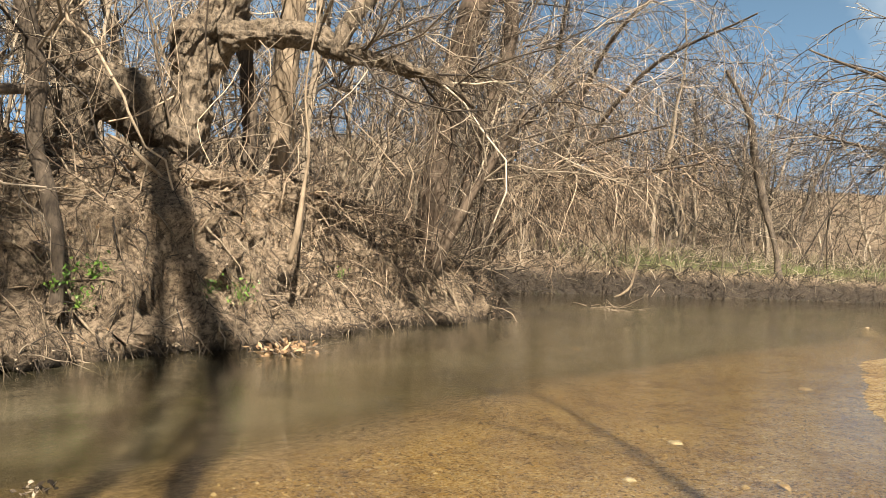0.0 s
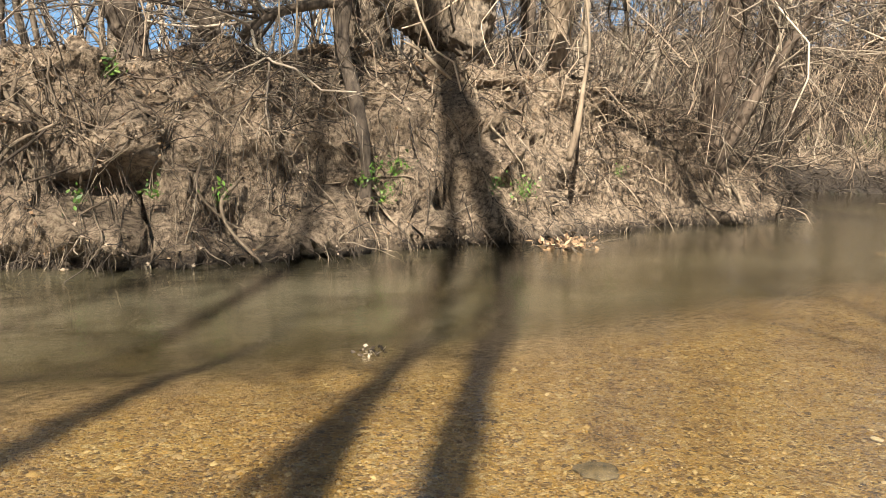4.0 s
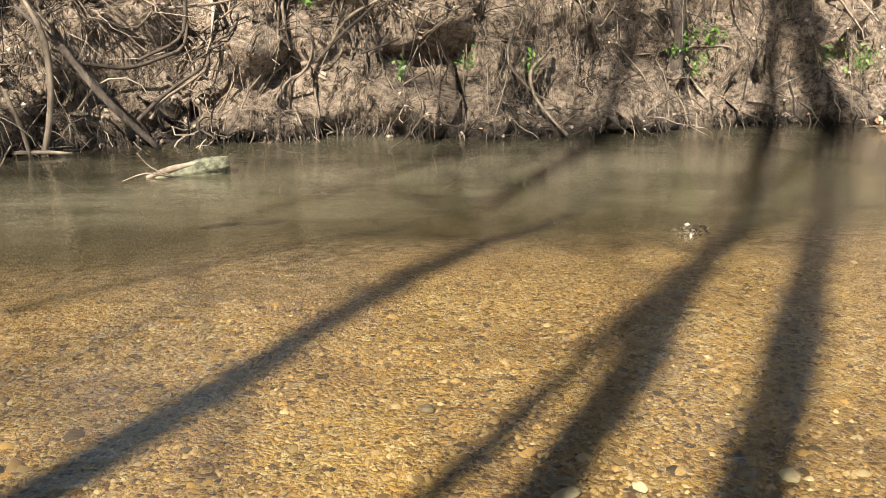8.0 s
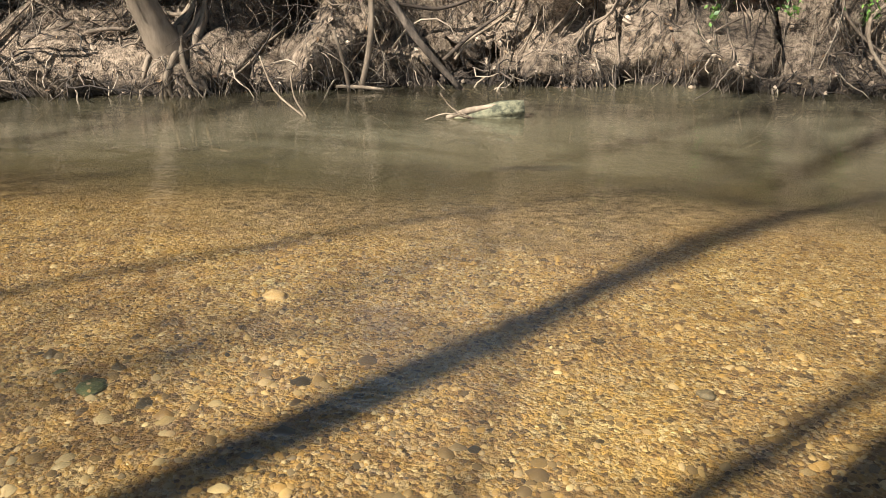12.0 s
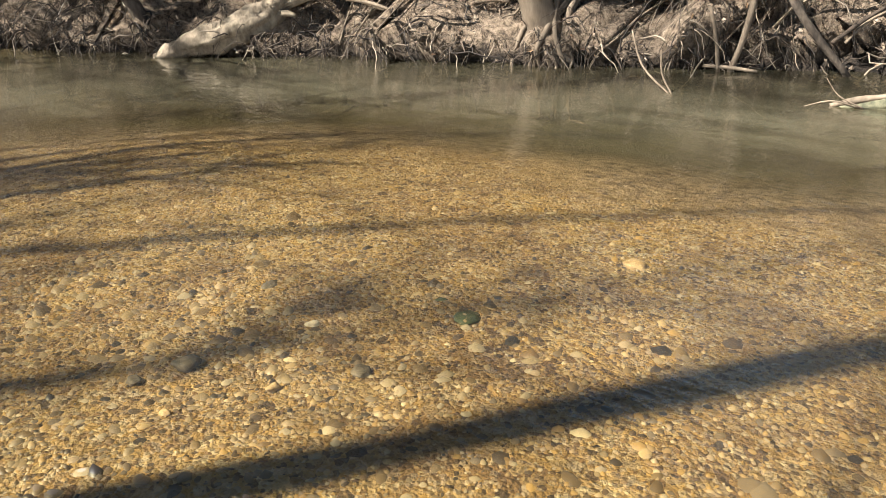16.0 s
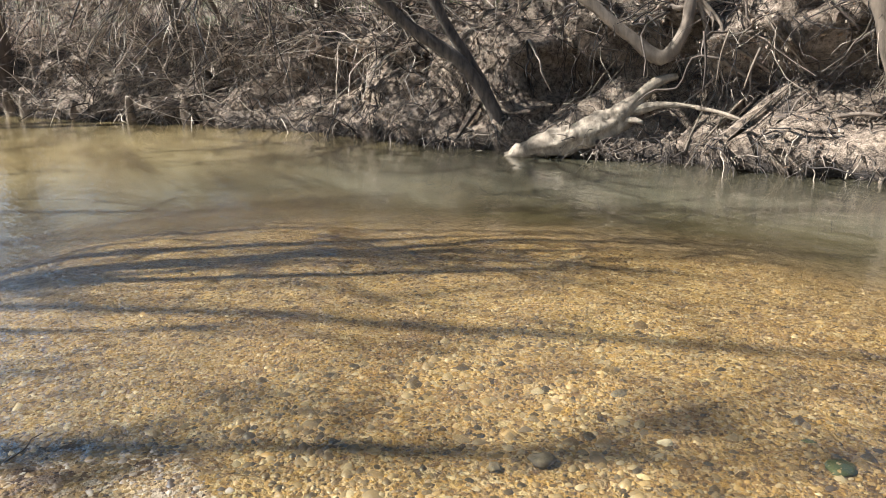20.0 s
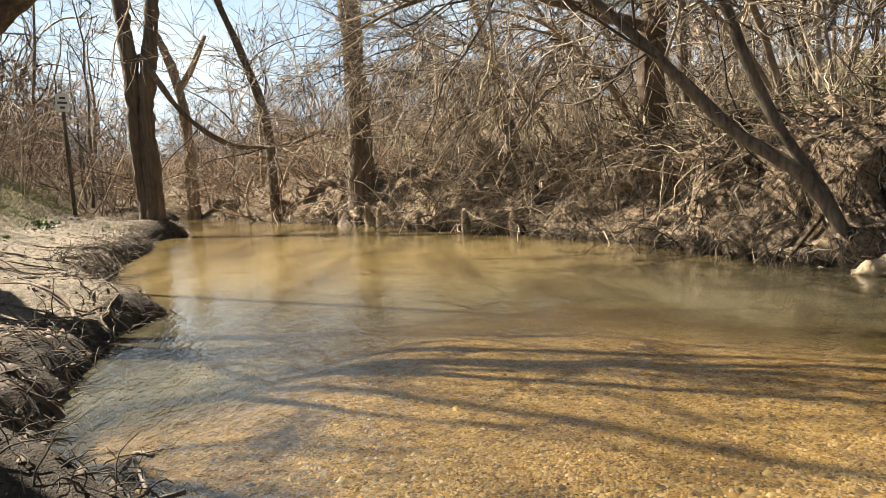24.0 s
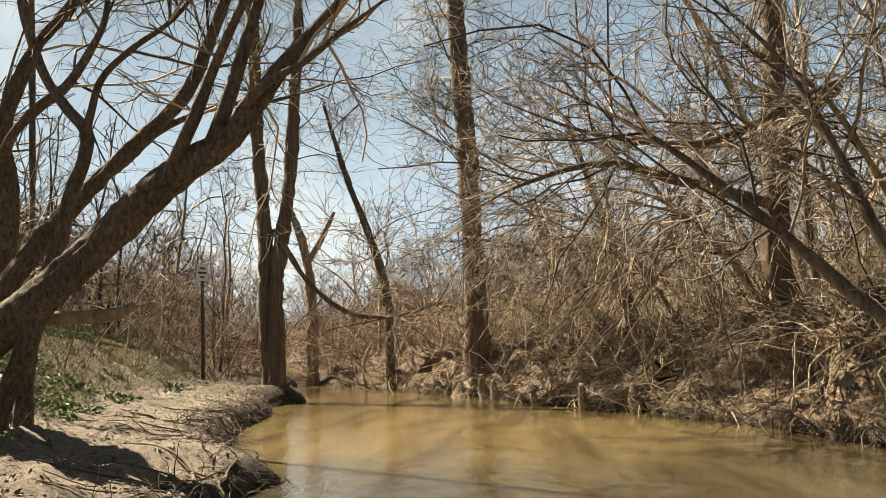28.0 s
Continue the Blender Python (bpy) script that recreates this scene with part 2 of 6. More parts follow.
def water_material():
    m, n, k, p = shader("creek_water")
    out = n["Material Output"]
    clear, murk, gloss = n.new("ShaderNodeBsdfTransparent"), n.new("ShaderNodeBsdfDiffuse"), n.new("ShaderNodeBsdfGlossy")
    clear.inputs["Color"].default_value = (0.98, 0.92, 0.73, 1)
    plume = noise_tex(n, k, 0.6, 7, 0.66, (0.4, 2.0, 1))
    plume.inputs["Distortion"].default_value = 0.4
    cloudy = ramp(n, k, plume.outputs["Fac"], [(0.36, (0.05, 0.045, 0.028)), (0.52, (0.108, 0.097, 0.06)), (0.68, (0.18, 0.163, 0.105))])
    amber = ramp(n, k, plume.outputs["Fac"], [(0.34, (0.16, 0.115, 0.05)), (0.52, (0.34, 0.255, 0.115)), (0.7, (0.46, 0.36, 0.17))])
    k.new(mixed(n, k, attr(n, "amber"), cloudy, amber), murk.inputs["Color"])
    gloss.inputs["Roughness"].default_value = 0.02
    body, top, fres = n.new("ShaderNodeMixShader"), n.new("ShaderNodeMixShader"), n.new("ShaderNodeLayerWeight")
    fres.inputs["Blend"].default_value = 0.5
    power, gain = n.new("ShaderNodeMath"), n.new("ShaderNodeMath")
    power.operation, power.inputs[1].default_value = "POWER", 3.0
    gain.operation, gain.inputs[1].default_value, gain.inputs[2].default_value = "MULTIPLY_ADD", 0.97, 0.02
    k.new(fres.outputs["Facing"], power.inputs[0])
    k.new(power.outputs[0], gain.inputs[0])
    k.new(attr(n, "murk"), body.inputs[0])
    k.new(clear.outputs[0], body.inputs[1])
    k.new(murk.outputs[0], body.inputs[2])
    k.new(gain.outputs[0], top.inputs[0])
    k.new(body.outputs[0], top.inputs[1])
    k.new(gloss.outputs[0], top.inputs[2])
    k.new(top.outputs[0], out.inputs["Surface"])
    total = None
    for size, stretch, weight in ((2.2, (1.0, 2.2, 1), 0.5), (7.5, (0.8, 1.7, 1), 0.36), (22, (0.8, 1.5, 1), 0.16)):
        wave, term = noise_tex(n, k, size, 2, 0.5, stretch), n.new("ShaderNodeMath")
        wave.inputs["Distortion"].default_value = 0.5
        term.operation, term.inputs[1].default_value, term.inputs[2].default_value = "MULTIPLY_ADD", weight, 0.0
        k.new(wave.outputs["Fac"], term.inputs[0])
        if total:
            k.new(total, term.inputs[2])
        total = term.outputs[0]
    bump = n.new("ShaderNodeBump")
    bump.inputs["Strength"].default_value = 1.0
    k.new(attr(n, "ripple"), bump.inputs["Distance"])
    k.new(total, bump.inputs["Height"])
    for node in (gloss, fres):
        k.new(bump.outputs["Normal"], node.inputs["Normal"])
    return m


M_GROUND, M_WATER = ground_material(), water_material()

# ---- geometry helpers ----
rng = np.random.default_rng(7)


def soft_noise(p, scale, seed=0):
    """Smooth value noise in -1..1 at rows of points (x, y, z)."""
    q = np.asarray(p, float) * scale + seed * 17.3
    i = np.floor(q).astype(np.int64)
    f = q - i
    f = f * f * (3 - 2 * f)
    total = 0
    for dx in (0, 1):
        for dy in (0, 1):
            for dz in (0, 1):
                h = (i[:, 0] + dx) * 374761393 + (i[:, 1] + dy) * 668265263 + (i[:, 2] + dz) * 1274126177 + seed * 974711
                h = (h ^ (h >> 13)) * 1274126177
                v = ((h ^ (h >> 16)) & 65535) / 32767.5 - 1
                w = (f[:, 0] if dx else 1 - f[:, 0]) * (f[:, 1] if dy else 1 - f[:, 1]) * (f[:, 2] if dz else 1 - f[:, 2])
                total = total + w * v
    return total


def mesh_of(name, verts, quads, material, smooth=True):
    """A mesh object from arrays of places and of faces with equal corners."""
    me = bpy.data.meshes.new(name)
    verts, quads = np.asarray(verts, np.float32), np.asarray(quads, np.int32)
    c = quads.shape[1]
    me.vertices.add(len(verts))
    me.vertices.foreach_set("co", verts.ravel())
    me.loops.add(quads.size)
    me.loops.foreach_set("vertex_index", quads.ravel())
    me.polygons.add(len(quads))
    me.polygons.foreach_set("loop_start", np.arange(0, quads.size, c, dtype=np.int32))
    me.polygons.foreach_set("use_smooth", np.full(len(quads), smooth))
    me.materials.append(material)
    me.update(calc_edges=True)
    return new(name, me)


def tubes(lines, radii, sides):
    """Places and quads of tubes along lines (n, k, 3) with radii (n, k)."""
    n, k, _ = lines.shape
    tan = np.gradient(lines, axis=1)
    tan /= np.linalg.norm(tan, axis=2, keepdims=True) + 1e-9
    mean = lines[:, -1] - lines[:, 0]
    ref = np.where(np.abs(mean[:, 2:3]) > 0.75 * np.linalg.norm(mean, axis=1, keepdims=True), [[1.0, 0.13, 0]], [[0, 0.11, 1.0]])[:, None]
    u = np.cross(tan, ref)
    u /= np.linalg.norm(u, axis=2, keepdims=True) + 1e-9
    v = np.cross(tan, u)
    a = np.arange(sides) * 2 * np.pi / sides
    ring = u[:, :, None] * np.cos(a)[:, None] + v[:, :, None] * np.sin(a)[:, None]
    verts = lines[:, :, None] + ring * radii[:, :, None, None]
    base = np.arange(n)[:, None, None] * k * sides + np.arange(k - 1)[None, :, None] * sides
    s = np.arange(sides)[None, None]
    t = (np.arange(sides) + 1) % sides
    quads = np.stack([base + s, base + t, base + sides + t, base + sides + s], -1)
    return verts.reshape(-1, 3), quads.reshape(-1, 4)


class Bundle:
    """Gathers tubes into one mesh."""

    def __init__(self):
        self.v, self.q, self.n = [], [], 0

    def add(self, lines, radii, sides=4):
        v, q = tubes(np.asarray(lines, float), np.asarray(radii, float), sides)
        self.v.append(v)
        self.q.append(q + self.n)
        self.n += len(v)
        return self

    def build(self, name, material, smooth=True):
        return mesh_of(name, np.concatenate(self.v), np.concatenate(self.q), material, smooth)


def unit(a):
    return a / (np.linalg.norm(a, axis=-1, keepdims=True) + 1e-9)


def grow(starts, ways, lengths, k=6, wiggle=0.25, pull=(0, 0, 0)):
    """Wandering lines (n, k, 3)."""
    n = len(starts)
    way, at = unit(np.asarray(ways, float)), np.asarray(starts, float)
    step = (np.asarray(lengths, float) / (k - 1))[:, None]
    out = [at]
    for _ in range(k - 1):
        way = unit(way + rng.normal(0, wiggle, (n, 3)) + np.asarray(pull))
        at = at + way * step
        out.append(at)
    return np.stack(out, 1)


def spawn(lines, radii, per, low=0.25, spread=1.0, shrink=0.6):
    """Starts, ways and radii of side shoots off lines."""
    n, k, _ = lines.shape
    which = np.repeat(np.arange(n), per)
    u = rng.uniform(low, 0.98, len(which)) * (k - 1)
    i = np.minimum(u.astype(int), k - 2)
    f = (u - i)[:, None]
    at = lines[which, i] * (1 - f) + lines[which, i + 1] * f
    along = unit(lines[which, i + 1] - lines[which, i])
    way = unit(along + spread * unit(rng.normal(0, 1, along.shape)))
    r = (radii[which, i] * (1 - f[:, 0]) + radii[which, i + 1] * f[:, 0]) * shrink
    return at, way, r


def taper(r0, k, end=0.35):
    return np.asarray(r0)[:, None] * np.linspace(1, end, k)[None]


def bent_line(points, k):
    """A smooth line of k points through a few (x, y, z, radius)."""
    p = np.asarray(points, float)
    s = np.r_[0, np.cumsum(np.linalg.norm(np.diff(p[:, :3], axis=0), axis=1))]
    u = np.linspace(0, s[-1], k)
    m = np.gradient(p, s, axis=0) if len(p) > 2 else np.repeat(np.diff(p, axis=0) / s[-1], 2, 0)
    i = np.clip(np.searchsorted(s, u) - 1, 0, len(p) - 2)
    h = (s[i + 1] - s[i])[:, None]
    t = ((u - s[i])[:, None]) / h
    q = (2 * t**3 - 3 * t**2 + 1) * p[i] + (t**3 - 2 * t**2 + t) * h * m[i] + (3 * t**2 - 2 * t**3) * p[i + 1] + (t**3 - t**2) * h * m[i + 1]
    q[:, 3] = np.maximum(q[:, 3], 0.002)
    return q[:, :3], q[:, 3]


def limb_mesh(name, points, material, sides=14, k=None, rough=0.12, seed=1):
    """A limb with an uneven, furrowed, closed surface."""
    length = sum(math.dist(a[:3], b[:3]) for a, b in zip(points, points[1:]))
    thickest = max(p[3] for p in points)
    coarse = thickest > 0.15 or material.name in ("weathered_log", "mossy")
    if coarse:
        sides = 30 if length < 12 else 22
        if material.name == "old_bark":
            sides, k = 72, k or max(12, min(190, int(length / 0.035)))
    k = k or max(8, min(130, int(length / (0.05 if coarse else 0.09))))
    line, r = bent_line(points, k)
    line, r = np.concatenate([line[:1], line, line[-1:]]), np.r_[0.001, r, 0.001]
    v, q = tubes(line[None], r[None], sides)
    mid = np.repeat(line, sides, 0)
    big = np.repeat(r, sides)
    out = unit(v - mid)
    swell = rough * 1.6 * soft_noise(v, 2.6, seed) + rough * 0.8 * soft_noise(v, 8.0, seed + 3)
    furrow = 0
    if coarse:
        turn = np.tile(np.arange(sides) * 2 * np.pi / sides, len(line))
        along = np.repeat(np.r_[0, np.cumsum(np.linalg.norm(np.diff(line, axis=0), axis=1))], sides)
        u = np.stack([np.cos(turn) * 3.2, np.sin(turn) * 3.2, along * 3.4], -1)
        furrow = 0.028 * (0.6 - 2.0 * np.abs(soft_noise(u, 1.3, seed + 9))) + 0.016 * (0.5 - 2 * np.abs(soft_noise(u, 2.7, seed + 5)))
        if material.name == "old_bark":
            furrow = furrow + 0.085 * (0.4 - 1.6 * np.abs(soft_noise(v, 4.5, seed + 12))) + 0.045 * (0.4 - 1.5 * np.abs(soft_noise(v, 11, seed + 13)))
        furrow = furrow * np.minimum(1, big / 0.14) * (0.2 if material.name == "grey_bark" else 1.0)
    v = v + out * (big * swell + furrow)[:, None]
    return mesh_of(name, v, q, material)


def thing(name, at, label, category, group="", kind=""):
    e = new(name)
    e.location = at
    return tagged(e, label, category, group, kind)


def part_of(ob, parent, label=""):
    ob.parent = parent
    ob.matrix_parent_inverse = Matrix.Translation(parent.location).inverted()
    if label:
        ob["label"] = label
    return ob


# ---- the plan ----
FAR_X = [60, 50, 42.5, 37, 32, 28, 22.5, 18.5, 15.5, 13.2, 10, 8.1, 5.5, 3.7, 1.3, 0, -1.8, -3, -4.0, -4.8, -7.2, -8.5, -11.1, -14, -16.4, -20.7, -25.6, -29.5, -38, -60]
FAR_Y = [10, 12.5, 14.3, 15.6, 16.8, 17.8, 18.6, 16, 12.7, 11.3, 10.6, 10, 9, 8.75, 8, 7.95, 7.5, 7, 6.62, 6.45, 5.35, 4.7, 3.8, 2.6, 1.2, -1.4, -4.8, -7.3, -10.7, -18.6]
NEAR_X = [60, 40, 20, 14.5, 10.5, 8, 5, 2, 0, -1.6, -3, -3.5, -4.4, -5.9, -7.6, -8.6, -9.2, -11.1, -14.1, -17.1, -19.4, -20.8, -22.5, -26, -29.5, -60]
NEAR_Y = [3, 4, 4.6, 4.4, 3.2, 2.2, 1.4, 0.9, 0.75, 0.95, 0.4, -0.9, -1.8, -2.2, -2.5, -2.3, -3, -3.9, -4.7, -5.1, -5.8, -5.2, -6.9, -7.6, -7.9, -20]
SHELF = [(30, 1), (30, 6.4), (13.8, 6.2), (8.5, 5.9), (5, 5.3), (0.9, 4.8), (-1.8, 4.4), (-3.7, 4.3), (-5.4, 3.6), (-7, 1.8), (-6.9, 0.3), (-5.2, -0.5), (-4.6, -1.5), (-3.6, -1.6), (-3, -1), (0, -1)]


def line_distance(x, y, px, py, closed=False):
    pts = list(zip(px, py))
    if closed:
        pts.append(pts[0])
    best = np.full(x.shape, 1e9)
    for (ax, ay), (bx, by) in zip(pts, pts[1:]):
        dx, dy = bx - ax, by - ay
        t = np.clip(((x - ax) * dx + (y - ay) * dy) / (dx * dx + dy * dy), 0, 1)
        best = np.minimum(best, np.hypot(x - ax - t * dx, y - ay - t * dy))
    return best


def inside(x, y, pts):
    c = np.zeros(x.shape, bool)
    for (ax, ay), (bx, by) in zip(pts, pts[1:] + pts[:1]):
        c ^= ((ay > y) != (by > y)) & (x < (bx - ax) * (y - ay) / (by - ay + 1e-12) + ax)
    return c


def ease(t):
    t = np.clip(t, 0, 1)
    return t * t * (3 - 2 * t)


def bank_top(x):
    return np.interp(x, [-40, -30, -20, -15, -11, -8, -3, 1, 3, 5.5, 10, 12, 14, 17, 22, 35, 60], [0.8, 0.9, 1.4, 1.6, 1.8, 1.9, 1.9, 2.0, 2.25, 2.4, 2.2, 1.6, 1.2, 1.1, 1.2, 1.7, 1.8])


def terrain(x, y):
    """Height and the distances that the surface's kinds follow."""
    x, y = np.asarray(x, float), np.asarray(y, float)
    far = line_distance(x, y, FAR_X, FAR_Y) * np.where(y > np.interp(-x, -np.array(FAR_X), FAR_Y), 1, -1)
    near = line_distance(x, y, NEAR_X, NEAR_Y) * np.where(y < np.interp(-x, -np.array(NEAR_X), NEAR_Y), 1, -1)
    wob = soft_noise(np.stack([x, y, 0 * x], -1), 0.9, 5) * 0.18
    shelf = line_distance(x, y, [p[0] for p in SHELF], [p[1] for p in SHELF], True) * np.where(inside(x, y, SHELF), 1, -1) + wob * 1.5
    bed = -0.02 - 0.03 * np.clip(-near, 0, 4) - 0.4 * ease((0.6 - shelf) / 3.2)
    run = np.interp(x, [-20, -8, 0, 6, 13, 20, 40], [1.6, 1.5, 1.5, 1.5, 1.6, 2.2, 2.4])
    top = bank_top(x)
    t = np.clip((far + wob) / run, 0, 1)
    rise = top * (0.45 * ease(t * 2.2) + 0.55 * ease(t))
    rise = rise + np.clip(far - run, 0, 14) * 0.09 + np.clip(far - 25, 0, 80) * 0.06 + ease((x - 26) / 14) * np.clip(far - 5, 0, 30) * 0.22 + ease((-24 - x) / 10) * np.clip(far - 4, 0, 40) * 0.1
    left = ease((-2.8 - x) / 1.5)
    soil = left * ((0.28 - 0.17 * np.exp(-(((x + 7.2) / 1.1) ** 2))) * ease(near / 0.3) + np.clip(near, 0, 3) * 0.17 + 1.1 * ease((near - 2.0) / 2.6) * ease((-8 - x) / 3) + np.clip(near - 4, 0, 60) * 0.06) + (1 - left) * (np.clip(near, 0, 60) * 0.05)
    z = np.where(far > 0, np.maximum(rise, -0.3), np.where(near > 0, soil, bed))
    z = np.where((far <= 0) & (near <= 0), np.maximum(bed, -0.75), z)
    z = z + np.where((far > -0.3) & (far < 0), 0.1 * (1 + far / 0.3), 0)
    return z, far, near, shelf


def height(x, y):
    z = terrain(np.atleast_1d(x), np.atleast_1d(y))[0]
    return float(z[0])


def steps(*parts):
    return np.unique(np.round(np.concatenate([np.arange(a, b, s) for a, b, s in parts]), 3))


SURFACE = {}


def on_ground(n, weight):
    """n random places and normals of the ground, as often as weight(x, y, far, near) says."""
    S = SURFACE
    g = S["grid"].reshape(-1, 3)
    w = weight(g[:, 0], g[:, 1], S["far"].ravel(), S["near"].ravel()) * S["area"].ravel()
    i = rng.choice(len(g), n, p=w / w.sum())
    nrm = S["normal"].reshape(-1, 3)[i]
    return g[i] + rng.normal(0, 0.02, (n, 3)) * [1, 1, 0], nrm


def lay(x, y, lift=0.0):
    """The ground's place under (x, y), lifted along its normal."""
    S = SURFACE
    ix = np.clip(np.searchsorted(S["gx"], x), 0, len(S["gx"]) - 1)
    iy = np.clip(np.searchsorted(S["gy"], y), 0, len(S["gy"]) - 1)
    return S["grid"][iy, ix] + S["normal"][iy, ix] * np.asarray(lift)[..., None]


def build_ground():
    gx = steps((-400, -100, 30), (-100, -40, 4), (-40, -22, 0.5), (-22, -12, 0.14), (-12, 14, 0.08), (14, 24, 0.2), (24, 50, 0.35), (50, 60, 0.8), (60, 120, 5), (120, 430, 30))
    gy = steps((-400, -100, 30), (-100, -30, 5), (-30, -9, 0.6), (-9, -3, 0.14), (-3, 6.5, 0.1), (6.5, 11.5, 0.055), (11.5, 12.5, 0.1), (12.5, 20, 0.16), (20, 24, 0.3), (24, 60, 2), (60, 120, 6), (120, 430, 30))
    X, Y = np.meshgrid(gx, gy)
    x, y = X.ravel(), Y.ravel()
    z, far, near, shelf = terrain(x, y)
    p = np.stack([x, y, z], -1)
    face = ease(far / 0.3) * (1 - ease((far - 1.9) / 0.8))
    face = face * (1 - 0.25 * ease((x - 15) / 4))
    side = ease(near / 0.1) * ease((-3 - x) / 1.0) * (1 - ease((near - 3) / 3))
    rough = 0.05 + face * 1.2 + side * 0.5
    amp = np.where((far < 0) & (near < 0), 0.1, rough)
    lumps = 0.2 * soft_noise(p, 1.7, 1) + 0.11 * soft_noise(p, 4.3, 2) + 0.05 * soft_noise(p, 11, 3)
    p[:, 2] += amp * lumps * 0.9
    ledge = 1 - 2 * np.abs(soft_noise(p * [0.6, 0.6, 2.2], 1.6, 30))
    p[:, 1] += face * (0.3 * soft_noise(p, 2.0, 8) + 0.14 * soft_noise(p, 5.5, 9) + 0.2 * ledge)
    p[:, 0] += face * 0.2 * soft_noise(p, 3.1, 10)
    crumb = 0.07 * soft_noise(p, 14, 33) + 0.12 * (np.abs(soft_noise(p, 6.5, 34)) - 0.3)
    p += ((face + 0.8 * side) * crumb)[:, None] * np.array([0.3, -0.8, 0.5])
    pocket = ease((soft_noise(p * [1, 0.3, 1.2], 1.1, 50) - 0.08) / 0.3) * (x > -22) * (x < 12)
    p[:, 1] += face * pocket * 0.6 * np.exp(-(((z - 0.6) / 0.42) ** 2))
    lip = np.exp(-(((z - 0.24) / 0.14) ** 2)) * (far > 0.04) * (far < 0.8) * (x > -24) * (x < 14)
    p[:, 1] -= 0.32 * lip
    p[:, 0] += 0.1 * lip * ease((-6 - x) / 3)
    hollow = np.exp(-((far - 0.08) / 0.12) ** 2) * (x > -24) * (x < 14)
    p[:, 2] -= 0.14 * hollow
    mat = ease((x + 8.4) / 0.8) * ease((-2.6 - x) / 0.8) * (0.65 + 0.5 * soft_noise(p, 1.5, 61))
    p[:, 1] += face * mat * (0.55 * np.exp(-(((z - 0.85) / 0.32) ** 2)) - 0.75 * np.exp(-(((z - 1.5) / 0.24) ** 2)))
    nx, ny = len(gx), len(gy)
    grid = p.reshape(ny, nx, 3)
    normal = unit(np.cross(np.gradient(grid, axis=1), np.gradient(grid, axis=0)))
    SURFACE.update(gx=gx, gy=gy, grid=grid, normal=normal, far=far.reshape(ny, nx), near=near.reshape(ny, nx), area=np.outer(np.gradient(gy), np.gradient(gx)))
    i = (np.arange(ny - 1)[:, None] * nx + np.arange(nx - 1)[None]).ravel()
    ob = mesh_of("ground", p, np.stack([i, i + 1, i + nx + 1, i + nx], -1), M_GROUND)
    n2 = soft_noise(p, 1.3, 20)
    masks = {
        "gravel": np.maximum.reduce([ease((shelf + 0.7 + 0.5 * soft_noise(p, 1.1, 41)) / 1.5), 0.75 * ease((-6.5 - x) / 3) * ease((far + 5) / 2), ease((0.6 - np.abs(near)) / 0.6) * (x > -3.4)]) * (far < 0.02) * np.where(near > 0, (x > -3.4), 1),
        "silt": ease((-shelf + 0.1 + 0.4 * soft_noise(p, 1.1, 41)) / 1.8) * (1 - 0.7 * ease((-6.5 - x) / 3)) * (far < 0.05) * (near < 0.05),
        "sand": ease((near - 0.3 + 0.35 * n2) / 0.5) * ease((-3.0 - x) / 1.2) * (1 - ease((near - 2.2) / 1.5)) * ease((x + 22) / 2),
        "litter": np.clip(np.maximum.reduce([ease((far - 1.1 + 0.5 * n2) / 0.7), ease((near - 3.2) / 1.5), ease((-21 - x) / 2) * ease(np.maximum(far, near) / 0.3)]) * 0.85, 0, 1),
        "green": np.clip(ease((x - 27) / 5) * ease((far - 0.8) / 0.8) * ease((7 - far) / 3) + 0.9 * ease((n2 - 0.05) / 0.4) * ease((far - 1.8) / 1) * ease((-7 - x) / 3), 0, 1),
        # Wet soil at the waterline, painted higher past x 17 for undercut shade.
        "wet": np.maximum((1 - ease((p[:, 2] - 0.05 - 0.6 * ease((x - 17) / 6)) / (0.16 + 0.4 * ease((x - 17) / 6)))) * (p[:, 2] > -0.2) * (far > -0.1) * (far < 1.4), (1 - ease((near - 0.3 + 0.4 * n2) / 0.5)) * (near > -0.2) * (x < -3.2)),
    }
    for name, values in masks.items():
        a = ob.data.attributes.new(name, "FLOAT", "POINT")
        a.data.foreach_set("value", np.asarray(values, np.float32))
    return tagged(ob, "earth and gravel sheet of a creek valley with clay banks", "ground", kind="structure")


ground = build_ground()


